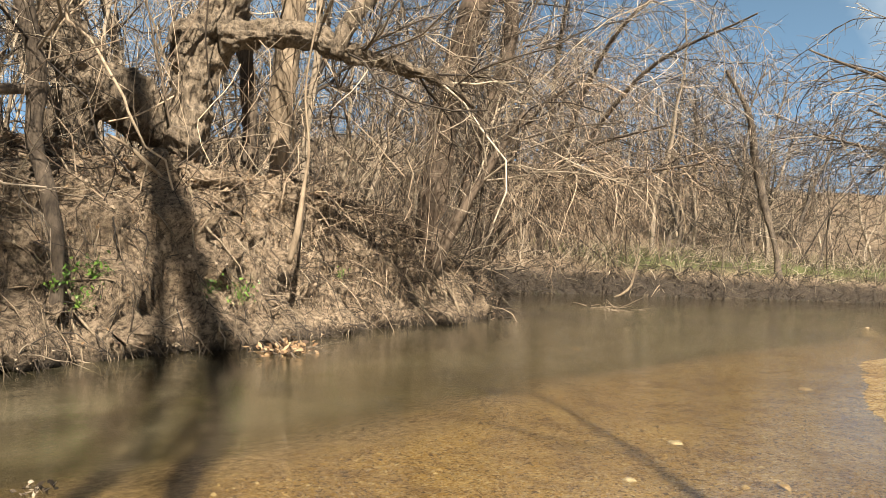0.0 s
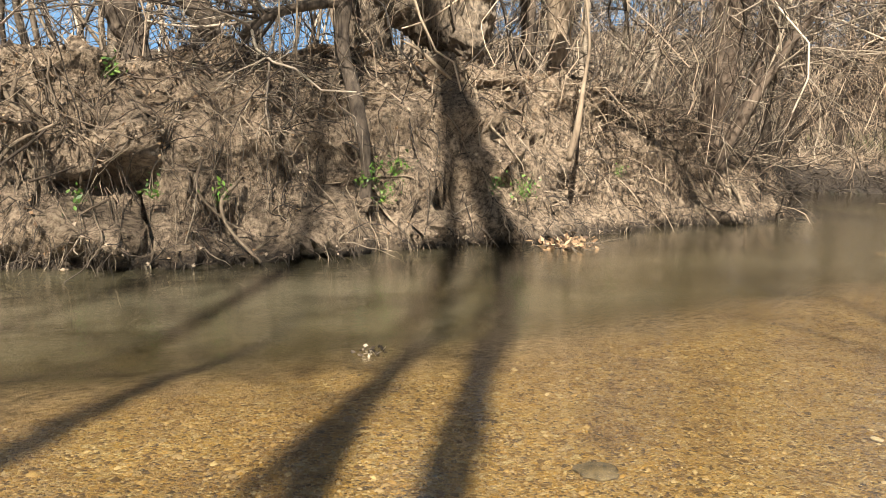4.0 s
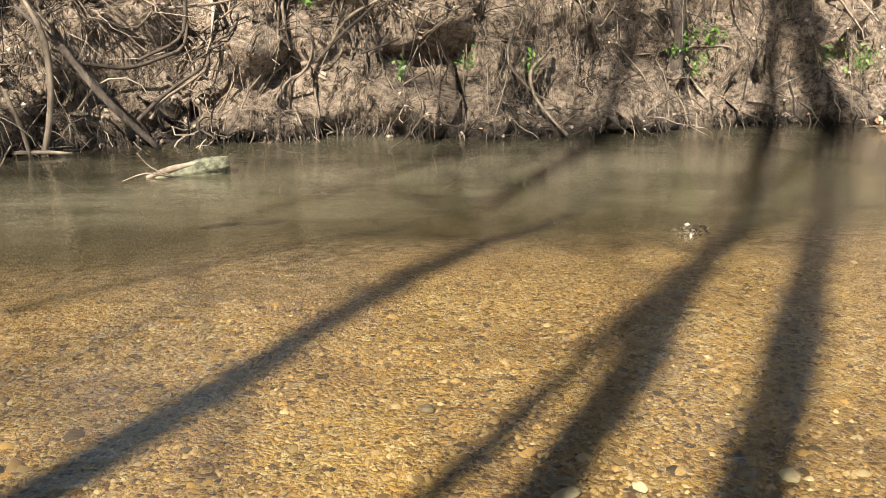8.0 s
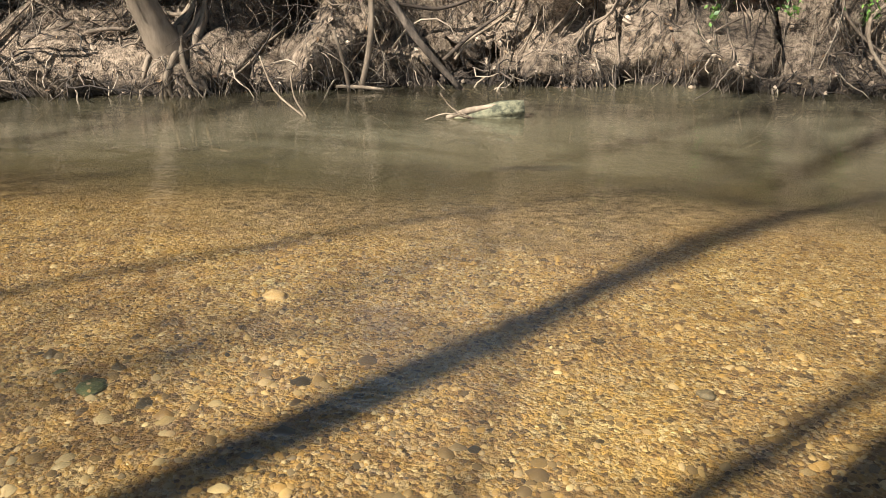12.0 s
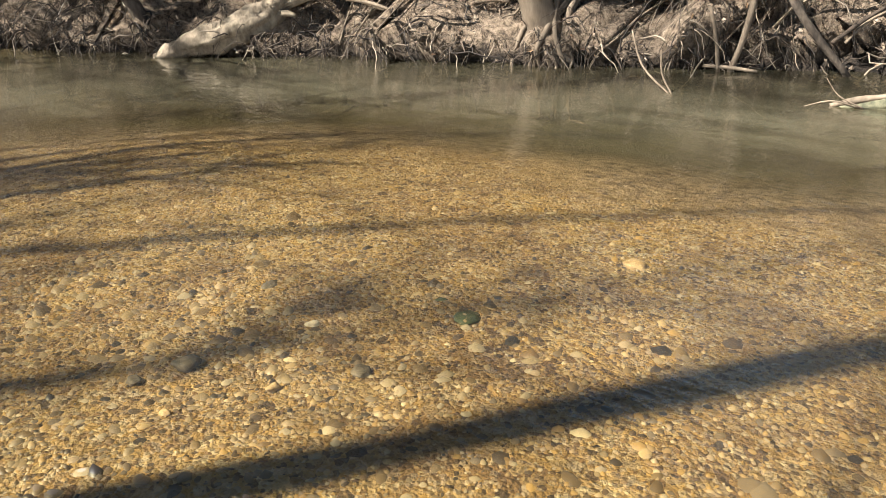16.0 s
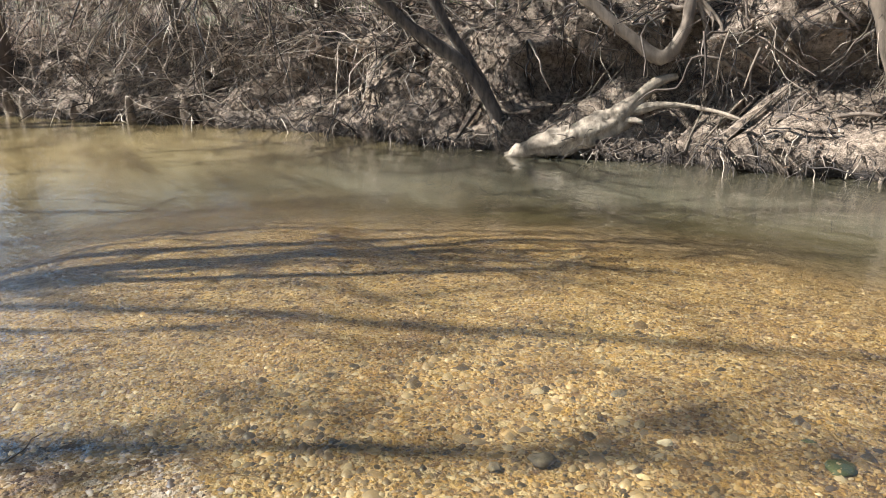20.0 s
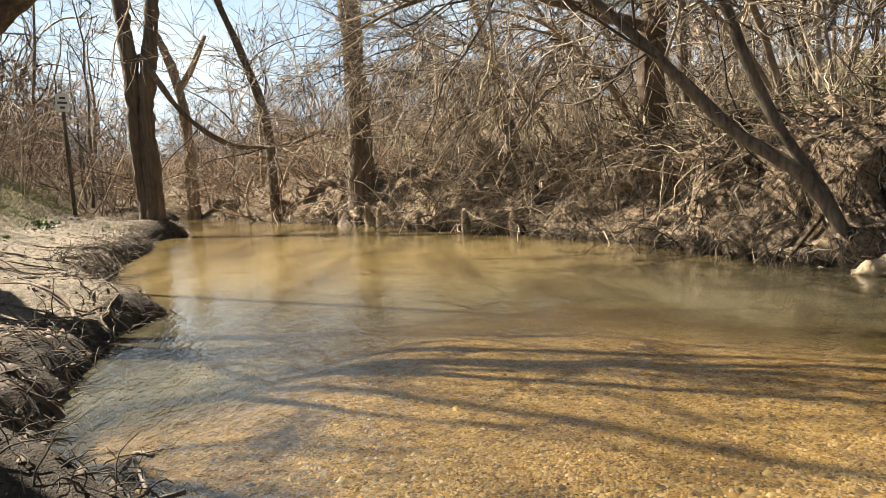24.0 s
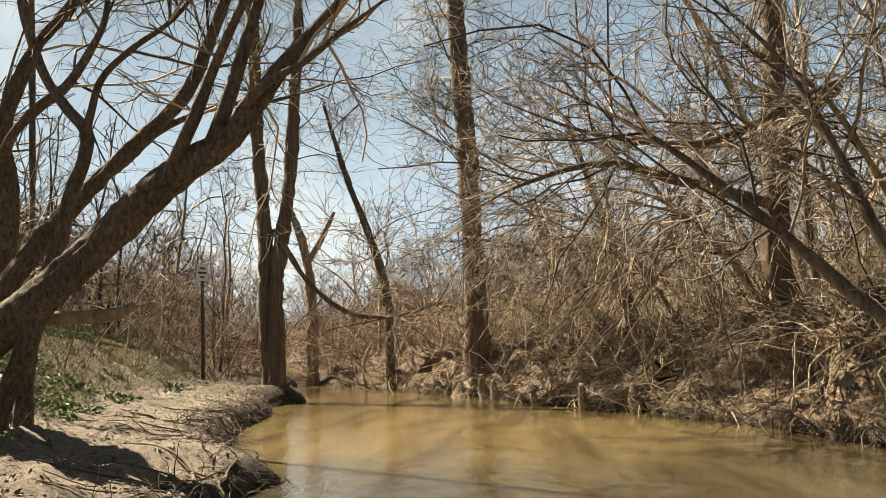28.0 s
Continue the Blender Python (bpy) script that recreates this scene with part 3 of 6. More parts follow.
def build_water():
    gx = steps((-60, -22, 1.5), (-22, 14, 0.25), (14, 60, 1.0))
    gy = steps((-24, -9, 1.0), (-9, 12, 0.25), (12, 22, 0.8))
    X, Y = np.meshgrid(gx, gy)
    x, y = X.ravel(), Y.ravel()
    _, far, near, shelf = terrain(x, y)
    nx, ny = len(gx), len(gy)
    i = (np.arange(ny - 1)[:, None] * nx + np.arange(nx - 1)[None]).ravel()
    q = np.stack([i, i + 1, i + nx + 1, i + nx], -1)
    wet = (far < 0.9) & (near < 0.9)
    q = q[wet[q].any(1)]
    ob = mesh_of("water", np.stack([x, y, 0 * x], -1), q, M_WATER)
    a = ob.data.attributes.new("murk", "FLOAT", "POINT")
    a.data.foreach_set("value", (0.03 + (0.5 + 0.1 * ease((-7 - x) / 5)) * ease((0.3 - shelf) / 1.2) * (1 - 0.35 * ease((x - 2) / 4))).astype(np.float32))
    a = ob.data.attributes.new("amber", "FLOAT", "POINT")
    a.data.foreach_set("value", ease((-7.5 - x) / 5).astype(np.float32))
    a = ob.data.attributes.new("ripple", "FLOAT", "POINT")
    a.data.foreach_set("value", (0.013 + 0.02 * ease(1.4 - np.hypot(x + 3.6, y + 0.5) / 3.2) + 0.022 * ease(1.5 - np.hypot((x + 5.0) / 2.6, (y + 0.7) / 1.6))).astype(np.float32))
    return tagged(ob, "shallow clear creek water turning murky over the channel", "water", kind="structure")


water = build_water()


# ---- trees ----
def shoots(bundle, lines, radii, levels, pull=(0, 0, -0.02), sides=(5, 3, 3, 3), thick=0.02, thin=0.0036, bends=None):
    """Side branches in levels of (per parent, length, spread, wiggle)."""
    for level, (per, length, spread, wiggle) in enumerate(levels):
        at, way, r = spawn(lines, radii, per, 0.15, spread, 0.6)
        r = np.clip(r, thin, thick)
        n = len(at)
        k = (bends or (6, 5, 3))[min(level, 2)]
        lines = grow(at, way, length * rng.uniform(0.4, 1.4, n), k, wiggle, pull)
        radii = taper(r, k, 0.5)
        bundle.add(lines, radii, sides[min(level, len(sides) - 1)])


NLV = [(10, 2.2, 1.2, 0.18), (7, 1.0, 1.1, 0.24), (6, 0.4, 1.1, 0.25)]


def tree(name, stems_list, label, material, levels=None, crown_from=0.35, pull=(0, 0, 0.02), twig=None, group="", names=None, rough=0.12, thin=None):
    base = stems_list[0][0]
    e = thing(name, base[:3], label, "tree", group)
    bundle = Bundle()
    foot_z = float(lay(np.array([base[0]]), np.array([base[1]]), np.zeros(1))[0, 2]) - 0.35
    if base[2] > foot_z:
        stems_list[0] = [(base[0], base[1], foot_z, base[3] * 1.15)] + list(stems_list[0])
    for i, pts in enumerate(stems_list):
        nm = (names[i] if names else ("trunk" if i == 0 else "limb"))
        part_of(limb_mesh(nm, pts, material, rough=rough, seed=len(pts) + i), e)
        if levels and nm in ("trunk", "limb"):
            line, r = bent_line(pts, 24)
            c = int(24 * (crown_from if i == 0 else 0.3))
            shoots(bundle, line[None, c:], r[None, c:], levels, pull, thin=thin or max(0.0024, 0.00036 * math.hypot(base[0], base[1])))
    if levels:
        part_of(bundle.build("crown", twig or M_TWIG), e, "bare twigs without leaves")
    return e


NEAR_LV = [(7, 1.9, 1.2, 0.24), (6, 0.9, 1.1, 0.3), (4, 0.4, 1.1, 0.25)]
LV = [(15, 2.4, 1.2, 0.24), (10, 1.0, 1.1, 0.3), (7, 0.42, 1.1, 0.25)]
LVB = [(18, 3.6, 1.3, 0.2), (10, 1.4, 1.1, 0.28), (6, 0.6, 1.1, 0.25)]

tree("old_tree", [
    [(5.76, 10.92, 2.2, 0.25), (5.79, 10.9, 2.84, 0.346), (5.85, 10.87, 3.58, 0.332), (5.88, 10.86, 4.08, 0.37), (6.15, 10.72, 4.61, 0.312), (6.23, 10.67, 5.21, 0.271), (6.31, 10.63, 6.21, 0.232), (6.5, 10.8, 8.5, 0.15)],
    [(4.54, 11.65, 2.2, 0.36), (4.49, 11.67, 3.08, 0.335), (4.59, 11.63, 3.58, 0.391), (4.33, 11.72, 4.08, 0.322), (4.2, 11.76, 4.68, 0.272), (4.0, 11.8, 6.2, 0.2), (3.6, 12.0, 8.5, 0.1)],
    [(4.56, 11.53, 3.48, 0.369), (5.05, 11.35, 3.28, 0.404), (5.41, 11.19, 3.04, 0.385), (5.83, 10.99, 2.89, 0.384)],
    [(5.42, 10.75, 2.81, 0.27), (5.65, 10.64, 2.68, 0.236), (5.8, 10.56, 2.64, 0.109)],
    [(5.73, 10.71, 4.1, 0.26), (5.54, 10.8, 4.23, 0.174), (5.51, 10.82, 4.08, 0.087)],
    [(6.0, 10.57, 4.27, 0.226), (6.58, 10.24, 4.4, 0.174), (7.05, 9.94, 4.47, 0.192), (7.46, 9.64, 4.29, 0.157), (8.25, 9.0, 4.09, 0.104), (8.69, 8.59, 3.9, 0.069), (9.0, 8.27, 3.58, 0.034)],
    [(7.36, 9.59, 4.16, 0.103), (7.45, 9.52, 4.58, 0.139), (7.69, 9.34, 5.03, 0.123), (8.1, 8.99, 5.75, 0.098), (8.6, 8.5, 7.0, 0.06)],
], "huge gnarled old tree with burls on the bank top", M_OLD, LV, 0.6, (0, 0, 0.02), names=["trunk", "limb", "burl", "knob", "stub", "limb", "limb"])
tree("tree", [[(7.44, 11.94, 2.4, 0.14), (7.38, 11.97, 3.81, 0.12), (7.25, 12.05, 4.84, 0.122), (7.15, 12.11, 5.96, 0.114), (7.04, 12.17, 8.3, 0.07)]], "slender brown tree behind the gnarled one", M_BARK, LV)
tree("tree", [[(7.8, 11.55, 2.2, 0.24), (7.77, 11.57, 3.85, 0.215), (7.83, 11.53, 4.9, 0.2), (7.88, 11.5, 6.2, 0.165), (7.9, 11.5, 8.8, 0.09)]], "tree trunk wrapped in pale dry vines", M_GREY, LV)
tree("leaning_tree", [
    [(11.8, 11.97, 0.7, 0.36), (11.85, 11.93, 2.74, 0.284), (11.95, 11.83, 4.28, 0.311), (12.1, 11.68, 5.6, 0.292), (12.34, 11.43, 6.68, 0.298), (12.56, 11.19, 8.0, 0.255), (12.61, 11.13, 10.5, 0.15)],
    [(11.73, 11.76, 1.2, 0.14), (12.14, 11.35, 2.29, 0.14), (12.24, 11.24, 3.7, 0.165), (12.57, 10.88, 5.13, 0.167), (12.65, 10.79, 6.07, 0.146), (12.56, 10.89, 7.34, 0.124)],
    [(11.43, 11.36, 1.0, 0.113), (11.64, 11.15, 1.8, 0.102), (11.98, 10.78, 2.85, 0.091), (12.52, 10.17, 4.25, 0.069)],
], "dark reddish-brown tree leaning over the creek with exposed roots", M_CYPRESS, LVB, 0.4, (0, 0, -0.06))
tree("far_tree", [[(40.61, 16.03, 1.19, 0.216), (40.26, 16.90, 5.12, 0.187), (40.10, 17.29, 6.86, 0.188), (39.89, 17.75, 9.48, 0.142), (39.24, 18.79, 11.72, 0.072)]], "dark bare tree on the grassy far bank", M_BARK, LVB)
tree("slim_tree", [
    [(3.52, 9.04, 0.95, 0.07), (3.44, 9.28, 1.78, 0.089), (3.35, 9.52, 2.33, 0.098), (3.33, 9.52, 3.13, 0.085), (3.19, 9.56, 3.72, 0.086), (3.09, 9.59, 4.31, 0.073), (2.9, 9.62, 6.0, 0.04)],
    [(3.32, 9.5, 2.9, 0.057), (2.92, 9.56, 2.82, 0.057), (2.49, 9.66, 2.67, 0.056), (2.17, 9.73, 2.41, 0.042)],
], "slim grey-brown tree growing from the bank face", M_BARK, LV)
tree("tree", [[(1.15, 10.06, 1.8, 0.15), (0.96, 10.08, 2.49, 0.172), (0.75, 10.09, 2.94, 0.188), (0.45, 10.09, 3.47, 0.175), (0.26, 10.09, 4.6, 0.148), (-0.2, 10.1, 7, 0.09)]], "leaning brown tree on the bank top", M_BARK, LV)
tree("tree", [[(2.04, 10.06, 2.0, 0.125), (1.77, 10.1, 2.71, 0.146), (1.48, 10.13, 3.11, 0.161), (1.14, 10.16, 3.73, 0.148), (0.8, 10.17, 5.2, 0.121), (0.5, 10.2, 7.5, 0.07)]], "leaning brown tree on the bank top", M_BARK, LV)
tree("tree", [[(-4.3, 6.72, 0.25, 0.2), (-4.38, 6.58, 0.66, 0.133), (-4.47, 6.52, 0.99, 0.139), (-4.57, 6.45, 1.36, 0.127), (-4.71, 6.36, 1.95, 0.111), (-5.2, 6.1, 4.5, 0.08), (-5.6, 5.9, 7, 0.05)]], "smooth tan tree on the bank foot with spread roots", M_GREY, LV)
tree("leaning_tree", [
    [(-8.37, 5.0, 0.1, 0.08), (-8.59, 4.6, 1.01, 0.075), (-8.87, 4.04, 1.49, 0.075), (-9.11, 3.46, 2.18, 0.069), (-9.23, 3.11, 2.59, 0.062), (-9.6, 1.9, 3.8, 0.032), (-10.2, 0.6, 4.8, 0.008)],
    [(-8.4, 5.0, 0.15, 0.06), (-8.63, 4.94, 0.66, 0.056), (-8.88, 4.47, 1.6, 0.063), (-9.02, 4.2, 2.33, 0.063), (-9.09, 4.03, 2.91, 0.057), (-9.3, 3.5, 4.4, 0.03), (-9.8, 2.4, 6.0, 0.008)],
], "two slim stems leaning over the water from the bank foot", M_BARK, LV, thin=0.0034)
tree("cypress_tree", [[(-20.77, -0.84, -0.2, 0.8), (-20.77, -0.76, 0.58, 0.418), (-20.77, -0.72, 1.46, 0.33), (-20.77, -0.71, 3.7, 0.29), (-20.77, -0.76, 6.78, 0.27), (-20.77, -0.84, 9.17, 0.24), (-20.76, -0.91, 11.62, 0.234), (-20.76, -0.92, 17, 0.12)]], "tall straight bald cypress with a flared root base at the water", M_CYPRESS, [(60, 3.0, 1.6, 0.22), (10, 1.2, 1.1, 0.28), (5, 0.6, 1.1, 0.25)], 0.2, (0, 0, -0.01))
tree("leaning_tree", [[(-17.81, 3.35, 0.1, 0.28), (-17.86, 3.02, 1.28, 0.181), (-17.91, 2.73, 2.3, 0.156), (-17.94, 2.51, 3.59, 0.118), (-17.96, 2.31, 4.26, 0.092), (-18.01, 1.7, 6.5, 0.05)]], "leaning tree on the root-tangled bank", M_GREY, NLV, 0.3, (0, -0.05, -0.08))
tree("tree", [
    [(-20.8, -6.31, 0.4, 0.240), (-20.77, -6.39, 2.32, 0.175), (-20.77, -6.38, 4.78, 0.203), (-20.73, -6.53, 7.16, 0.182), (-20.71, -6.57, 9.59, 0.161), (-20.7, -6.6, 14, 0.096)],
    [(-20.67, -6.05, 0.3, 0.264), (-20.67, -6.03, 3.21, 0.186), (-20.78, -5.67, 5.84, 0.190), (-20.84, -5.46, 8.73, 0.158), (-20.88, -5.31, 11.22, 0.123), (-20.9, -5.23, 15, 0.064)],
    [(-20.7, -6.1, 4.6, 0.080), (-20.43, -5.79, 4.24, 0.080), (-20.61, -5.16, 3.16, 0.068), (-20.86, -4.09, 2.29, 0.064), (-21.07, -2.91, 2.16, 0.052), (-21.18, -1.6, 2.5, 0.032)],
], "twin-stemmed tall tree on the point of the bank", M_CYPRESS, [(20, 2.6, 1.5, 0.22), (7, 1.2, 1.1, 0.28), (4, 0.6, 1.1, 0.25)], 0.25, (0, 0, -0.02))
tree("leaning_tree", [
    [(-8.1, -6.5, 0.6, 0.252), (-8.1, -6.15, 1.09, 0.231), (-8.11, -5.59, 1.42, 0.220), (-8.1, -5.22, 1.72, 0.214), (-8.1, -4.72, 2.1, 0.197), (-8.09, -4.22, 2.49, 0.182), (-8.08, -3.78, 2.88, 0.172), (-8.07, -3.35, 3.24, 0.158), (-8.07, -2.91, 3.5, 0.141), (-8.08, -2.67, 3.64, 0.120), (-8.06, -2.38, 4.01, 0.094), (-8.04, -2.09, 4.36, 0.079), (-8.02, -1.71, 4.76, 0.060), (-8.0, -1.2, 5.27, 0.040), (-8.0, -0.7, 6.0, 0.017)],
    [(-8.32, -5.42, 0.4, 0.1), (-8.29, -5.34, 0.69, 0.095), (-8.23, -5.2, 1.1, 0.095), (-8.16, -4.97, 1.51, 0.118), (-8.12, -4.86, 1.85, 0.126)],
    [(-8.05, -3.45, 3.12, 0.081), (-7.98, -3.3, 3.3, 0.081), (-7.89, -3.14, 3.53, 0.071), (-7.81, -2.95, 3.83, 0.064), (-7.72, -2.74, 4.23, 0.056), (-7.63, -2.52, 4.6, 0.048), (-7.53, -2.21, 5.13, 0.039), (-7.4, -1.8, 6.4, 0.019)],
    [(-8.07, -3.0, 3.42, 0.094), (-8.07, -2.91, 3.53, 0.089), (-8.12, -2.79, 3.87, 0.084), (-8.15, -2.65, 4.31, 0.076), (-8.18, -2.5, 4.82, 0.068), (-8.19, -2.3, 5.46, 0.053), (-8.2, -2.0, 6.8, 0.025)],
    [(-8.08, -2.8, 3.58, 0.086), (-8.06, -2.7, 3.66, 0.079), (-7.96, -2.5, 3.93, 0.055), (-7.85, -2.22, 4.12, 0.046), (-7.77, -1.78, 4.3, 0.037), (-7.67, -1.4, 4.52, 0.029), (-7.58, -0.91, 4.8, 0.016)],
], "large tree with furrowed bark leaning out over the sandy bank", M_PLATE, [(6, 1.7, 1.2, 0.26), (6, 0.8, 1.1, 0.3), (3, 0.4, 1.1, 0.25)], 0.8, names=["trunk", "prop", "limb", "limb", "limb"], rough=0.07, thin=0.0028)
tree("leaning_tree", [
    [(-8.9, -6.6, 1.0, 0.150), (-8.93, -6.21, 1.76, 0.135), (-8.96, -5.82, 2.2, 0.126), (-8.99, -5.43, 2.69, 0.114), (-9.02, -5.03, 3.15, 0.104), (-9.06, -4.56, 3.61, 0.095), (-9.1, -4.09, 4.04, 0.086), (-9.14, -3.61, 4.55, 0.078), (-9.15, -3.36, 5.07, 0.068), (-9.15, -3.11, 5.7, 0.056), (-9.16, -2.88, 6.27, 0.041), (-9.2, -2.6, 7.4, 0.020)],
    [(-9.1, -4.2, 3.95, 0.061), (-9.2, -3.8, 4.2, 0.041), (-9.4, -3.2, 4.45, 0.034), (-9.5, -2.6, 4.5, 0.024), (-9.6, -2.0, 4.7, 0.010)],
], "brown tree leaning beside a larger one on the near bank", M_PLATE, NEAR_LV, 0.55, rough=0.08, thin=0.0028)
tree("crooked_tree", [
    [(-8.8, -5.4, 0.8, 0.102), (-8.75, -5.13, 2.29, 0.090), (-8.71, -4.94, 2.73, 0.085), (-8.66, -4.79, 3.24, 0.080), (-8.62, -4.6, 3.68, 0.076), (-8.59, -4.55, 3.94, 0.073), (-8.54, -4.76, 4.24, 0.066), (-8.48, -4.97, 4.57, 0.061), (-8.43, -5.11, 4.96, 0.056), (-8.36, -5.21, 5.45, 0.051), (-8.28, -5.25, 6.03, 0.037), (-8.2, -5.2, 7.4, 0.017)],
    [(-8.59, -4.6, 3.9, 0.054), (-8.57, -4.51, 4.16, 0.044), (-8.63, -4.41, 4.61, 0.042), (-8.71, -4.11, 4.96, 0.038), (-8.8, -3.67, 5.31, 0.031), (-8.9, -3.2, 5.9, 0.014)],
], "crooked tree bending back in an elbow on the near bank", M_PLATE, NEAR_LV, 0.55, rough=0.08, thin=0.0028)
tree("tree", [
    [(-9.7, -6.95, 0.9, 0.150), (-9.65, -6.6, 1.98, 0.136), (-9.51, -6.14, 2.82, 0.119), (-9.42, -6.06, 3.6, 0.109), (-9.34, -6.1, 4.24, 0.095), (-9.28, -5.88, 4.87, 0.085), (-9.25, -5.65, 5.29, 0.071), (-9.23, -5.27, 5.7, 0.061), (-9.21, -4.88, 6.18, 0.046), (-9.2, -4.4, 7.2, 0.020)],
    [(-9.38, -6.15, 3.85, 0.082), (-8.98, -5.67, 4.19, 0.058), (-8.97, -5.38, 4.45, 0.057), (-8.97, -5.09, 4.64, 0.053), (-8.95, -4.73, 5.1, 0.045), (-8.92, -4.54, 5.43, 0.039), (-8.85, -4.47, 6.04, 0.024)],
], "brown forked tree behind the leaning ones on the near bank", M_PLATE, NEAR_LV, 0.55, rough=0.08, thin=0.0028)
tree("tree", [[(-13.6, 4.9, 1.4, 0.25), (-13.55, 4.65, 2.32, 0.225), (-13.52, 4.76, 4.03, 0.208), (-13.49, 4.84, 5.49, 0.191), (-13.46, 4.92, 6.98, 0.165), (-13.4, 5.0, 10, 0.1)],
    [(-13.5, 4.75, 3.4, 0.1), (-12.8, 4.2, 3.4, 0.088), (-12.0, 2.78, 3.66, 0.08), (-12.18, 1.82, 4.01, 0.063), (-12.28, 0.5, 3.8, 0.03), (-12.6, -0.7, 3.3, 0.008)],
    [(-13.5, 4.8, 4.6, 0.1), (-12.0, 5.2, 4.9, 0.075), (-10.6, 4.2, 4.4, 0.066), (-10.93, 2.96, 3.95, 0.058), (-11.16, 1.6, 4.2, 0.03), (-11.5, 0.2, 4.9, 0.008)],
], "large tree spreading crooked limbs over the creek", M_CYPRESS, LV, 0.3, thin=0.0052)
tree("tree", [[(-24.0, -3.55, 0.6, 0.14), (-23.99, -3.65, 3.33, 0.12), (-23.88, -4.1, 4.94, 0.11), (-23.75, -4.6, 6.39, 0.09), (-23.5, -5.3, 9, 0.05)]], "slim dark tree bending at the far bend", M_BARK, [(12, 2.4, 1.3, 0.2), (7, 1.2, 1.1, 0.28), (4, 0.6, 1.1, 0.25)], 0.35)
tree("dead_tree", [[(-29.5, -7.4, 0.5, 0.24), (-29.4, -7.44, 4.35, 0.176), (-29.4, -7.7, 5.66, 0.15), (-29.4, -8.3, 7.2, 0.08)], [(-29.4, -7.5, 4.6, 0.13), (-29.45, -6.9, 5.6, 0.11), (-29.5, -6.4, 6.6, 0.07)]], "pale dead forked tree past the bend", M_PALE)
# trees behind the path, whose long shadows cross the creek bed
SHADE = [(9, 2.4, 1.3, 0.16), (5, 1.0, 1.1, 0.2)]
def shade_tree(bx, by, radii, heights, shifts, levels=None, thin=None, crown=0.4):
    z0 = height(bx, by) - 0.1
    tree("tree", [[(bx + dx, by, max(z0, z), r) for r, z, dx in zip(radii, heights, shifts)]], "tall brown tree on the near bank behind the gravel bar, placed to cast shade", M_BARK, levels or SHADE, crown, thin=thin)


shade_tree(-5.63, -4.7, (0.13, 0.1, 0.1, 0.09, 0.05), (-1, 6.5, 11.5, 15.5, 20.5), (0, 0.1, -0.1, -0.3, -0.6), [(16, 2.6, 1.3, 0.16), (8, 1.2, 1.1, 0.2), (4, 0.5, 1.1, 0.2)], 0.007)
shade_tree(-3.7, -4.0, (0.14, 0.11, 0.1, 0.1, 0.07), (-1, 4, 10, 15, 21), (0, 0.1, 0.1, 0, -0.8))
shade_tree(-3.2, -4.3, (0.16, 0.12, 0.12, 0.21, 0.23, 0.12), (-1, 4, 11, 16, 19, 23), (0, 0, 0.1, 0, -0.9, -1.9))
# Further trees, mostly unseen, added to dapple the bed and bank with shade.
shade_tree(-5.8, -5.4, (0.09, 0.07, 0.06, 0.05, 0.03), (-1, 4, 8, 12, 16), (0, 0.3, 0.8, 1.2, 1.8))
shade_tree(-8.1, -7.0, (0.06, 0.05, 0.045, 0.035, 0.02), (-1, 4, 7, 9.5, 12), (0, 0.2, 0.3, 0.2, 0.1), [(20, 1.9, 1.3, 0.16), (8, 0.9, 1.1, 0.2), (5, 0.45, 1.1, 0.2)], 0.006)
shade_tree(-13.9, -8.6, (0.07, 0.06, 0.05, 0.045, 0.03), (-1, 6, 12, 17, 24), (0, 0.1, 0.4, 0.7, 1.1), [(20, 2.5, 1.3, 0.16), (7, 1.2, 1.1, 0.2), (4, 0.5, 1.1, 0.2)], 0.009, 0.66)
shade_tree(-10.47, -7.9, (0.08, 0.06, 0.055, 0.05, 0.045, 0.03), (-1, 6, 9.7, 12, 14.5, 25), (0, 0, 0, 0.45, 0.96, 1.3), [(24, 2.5, 1.3, 0.16), (8, 1.3, 1.1, 0.2), (5, 0.5, 1.1, 0.2)], 0.009, 0.66)
shade_tree(-1.0, -6.5, (0.07, 0.06, 0.05, 0.04, 0.03), (-1, 5, 10, 14, 19), (0, -0.3, 0.2, 0.6, 0.4))


# ---- woods behind ----
def woods(name, xs, ys, n, low, high, label, material, levels=((8, 0.32), (5, 0.17), (3, 0.1)), keep=1.6, lean=0.1, thick=0.01, thin=0.004, up=0.03):
    x, y = rng.uniform(*xs, n), rng.uniform(*ys, n)
    z, far, near, _ = terrain(x, y)
    ok = (far > keep) | ((near > keep + 2.5) & ((x < -8.5) | (y < -10))) | ((near > 0.5) & (x < -23))
    x, y, z = x[ok], y[ok], z[ok]
    n = len(x)
    h = rng.uniform(low, high, n)
    b = Bundle()
    lines = grow(np.stack([x, y, z - 0.15], -1), np.stack([rng.normal(0, lean, n), rng.normal(0, lean, n), np.ones(n)], -1), h, 9, 0.12)
    radii = taper(h * thick * rng.uniform(0.5, 1.6, n), 9, 0.25)
    b.add(lines, radii, 4)
    mean = (low + high) / 2
    shoots(b, lines, radii, [(c, mean * f, 1.35, 0.24 + 0.05 * i) for i, (c, f) in enumerate(levels)], (0, 0, up), (3, 3, 3), 0.05, thin, (5, 4, 2) if len(levels) > 2 else (5, 3))
    return tagged(b.build(name, material), label, "woods", kind="stuff")


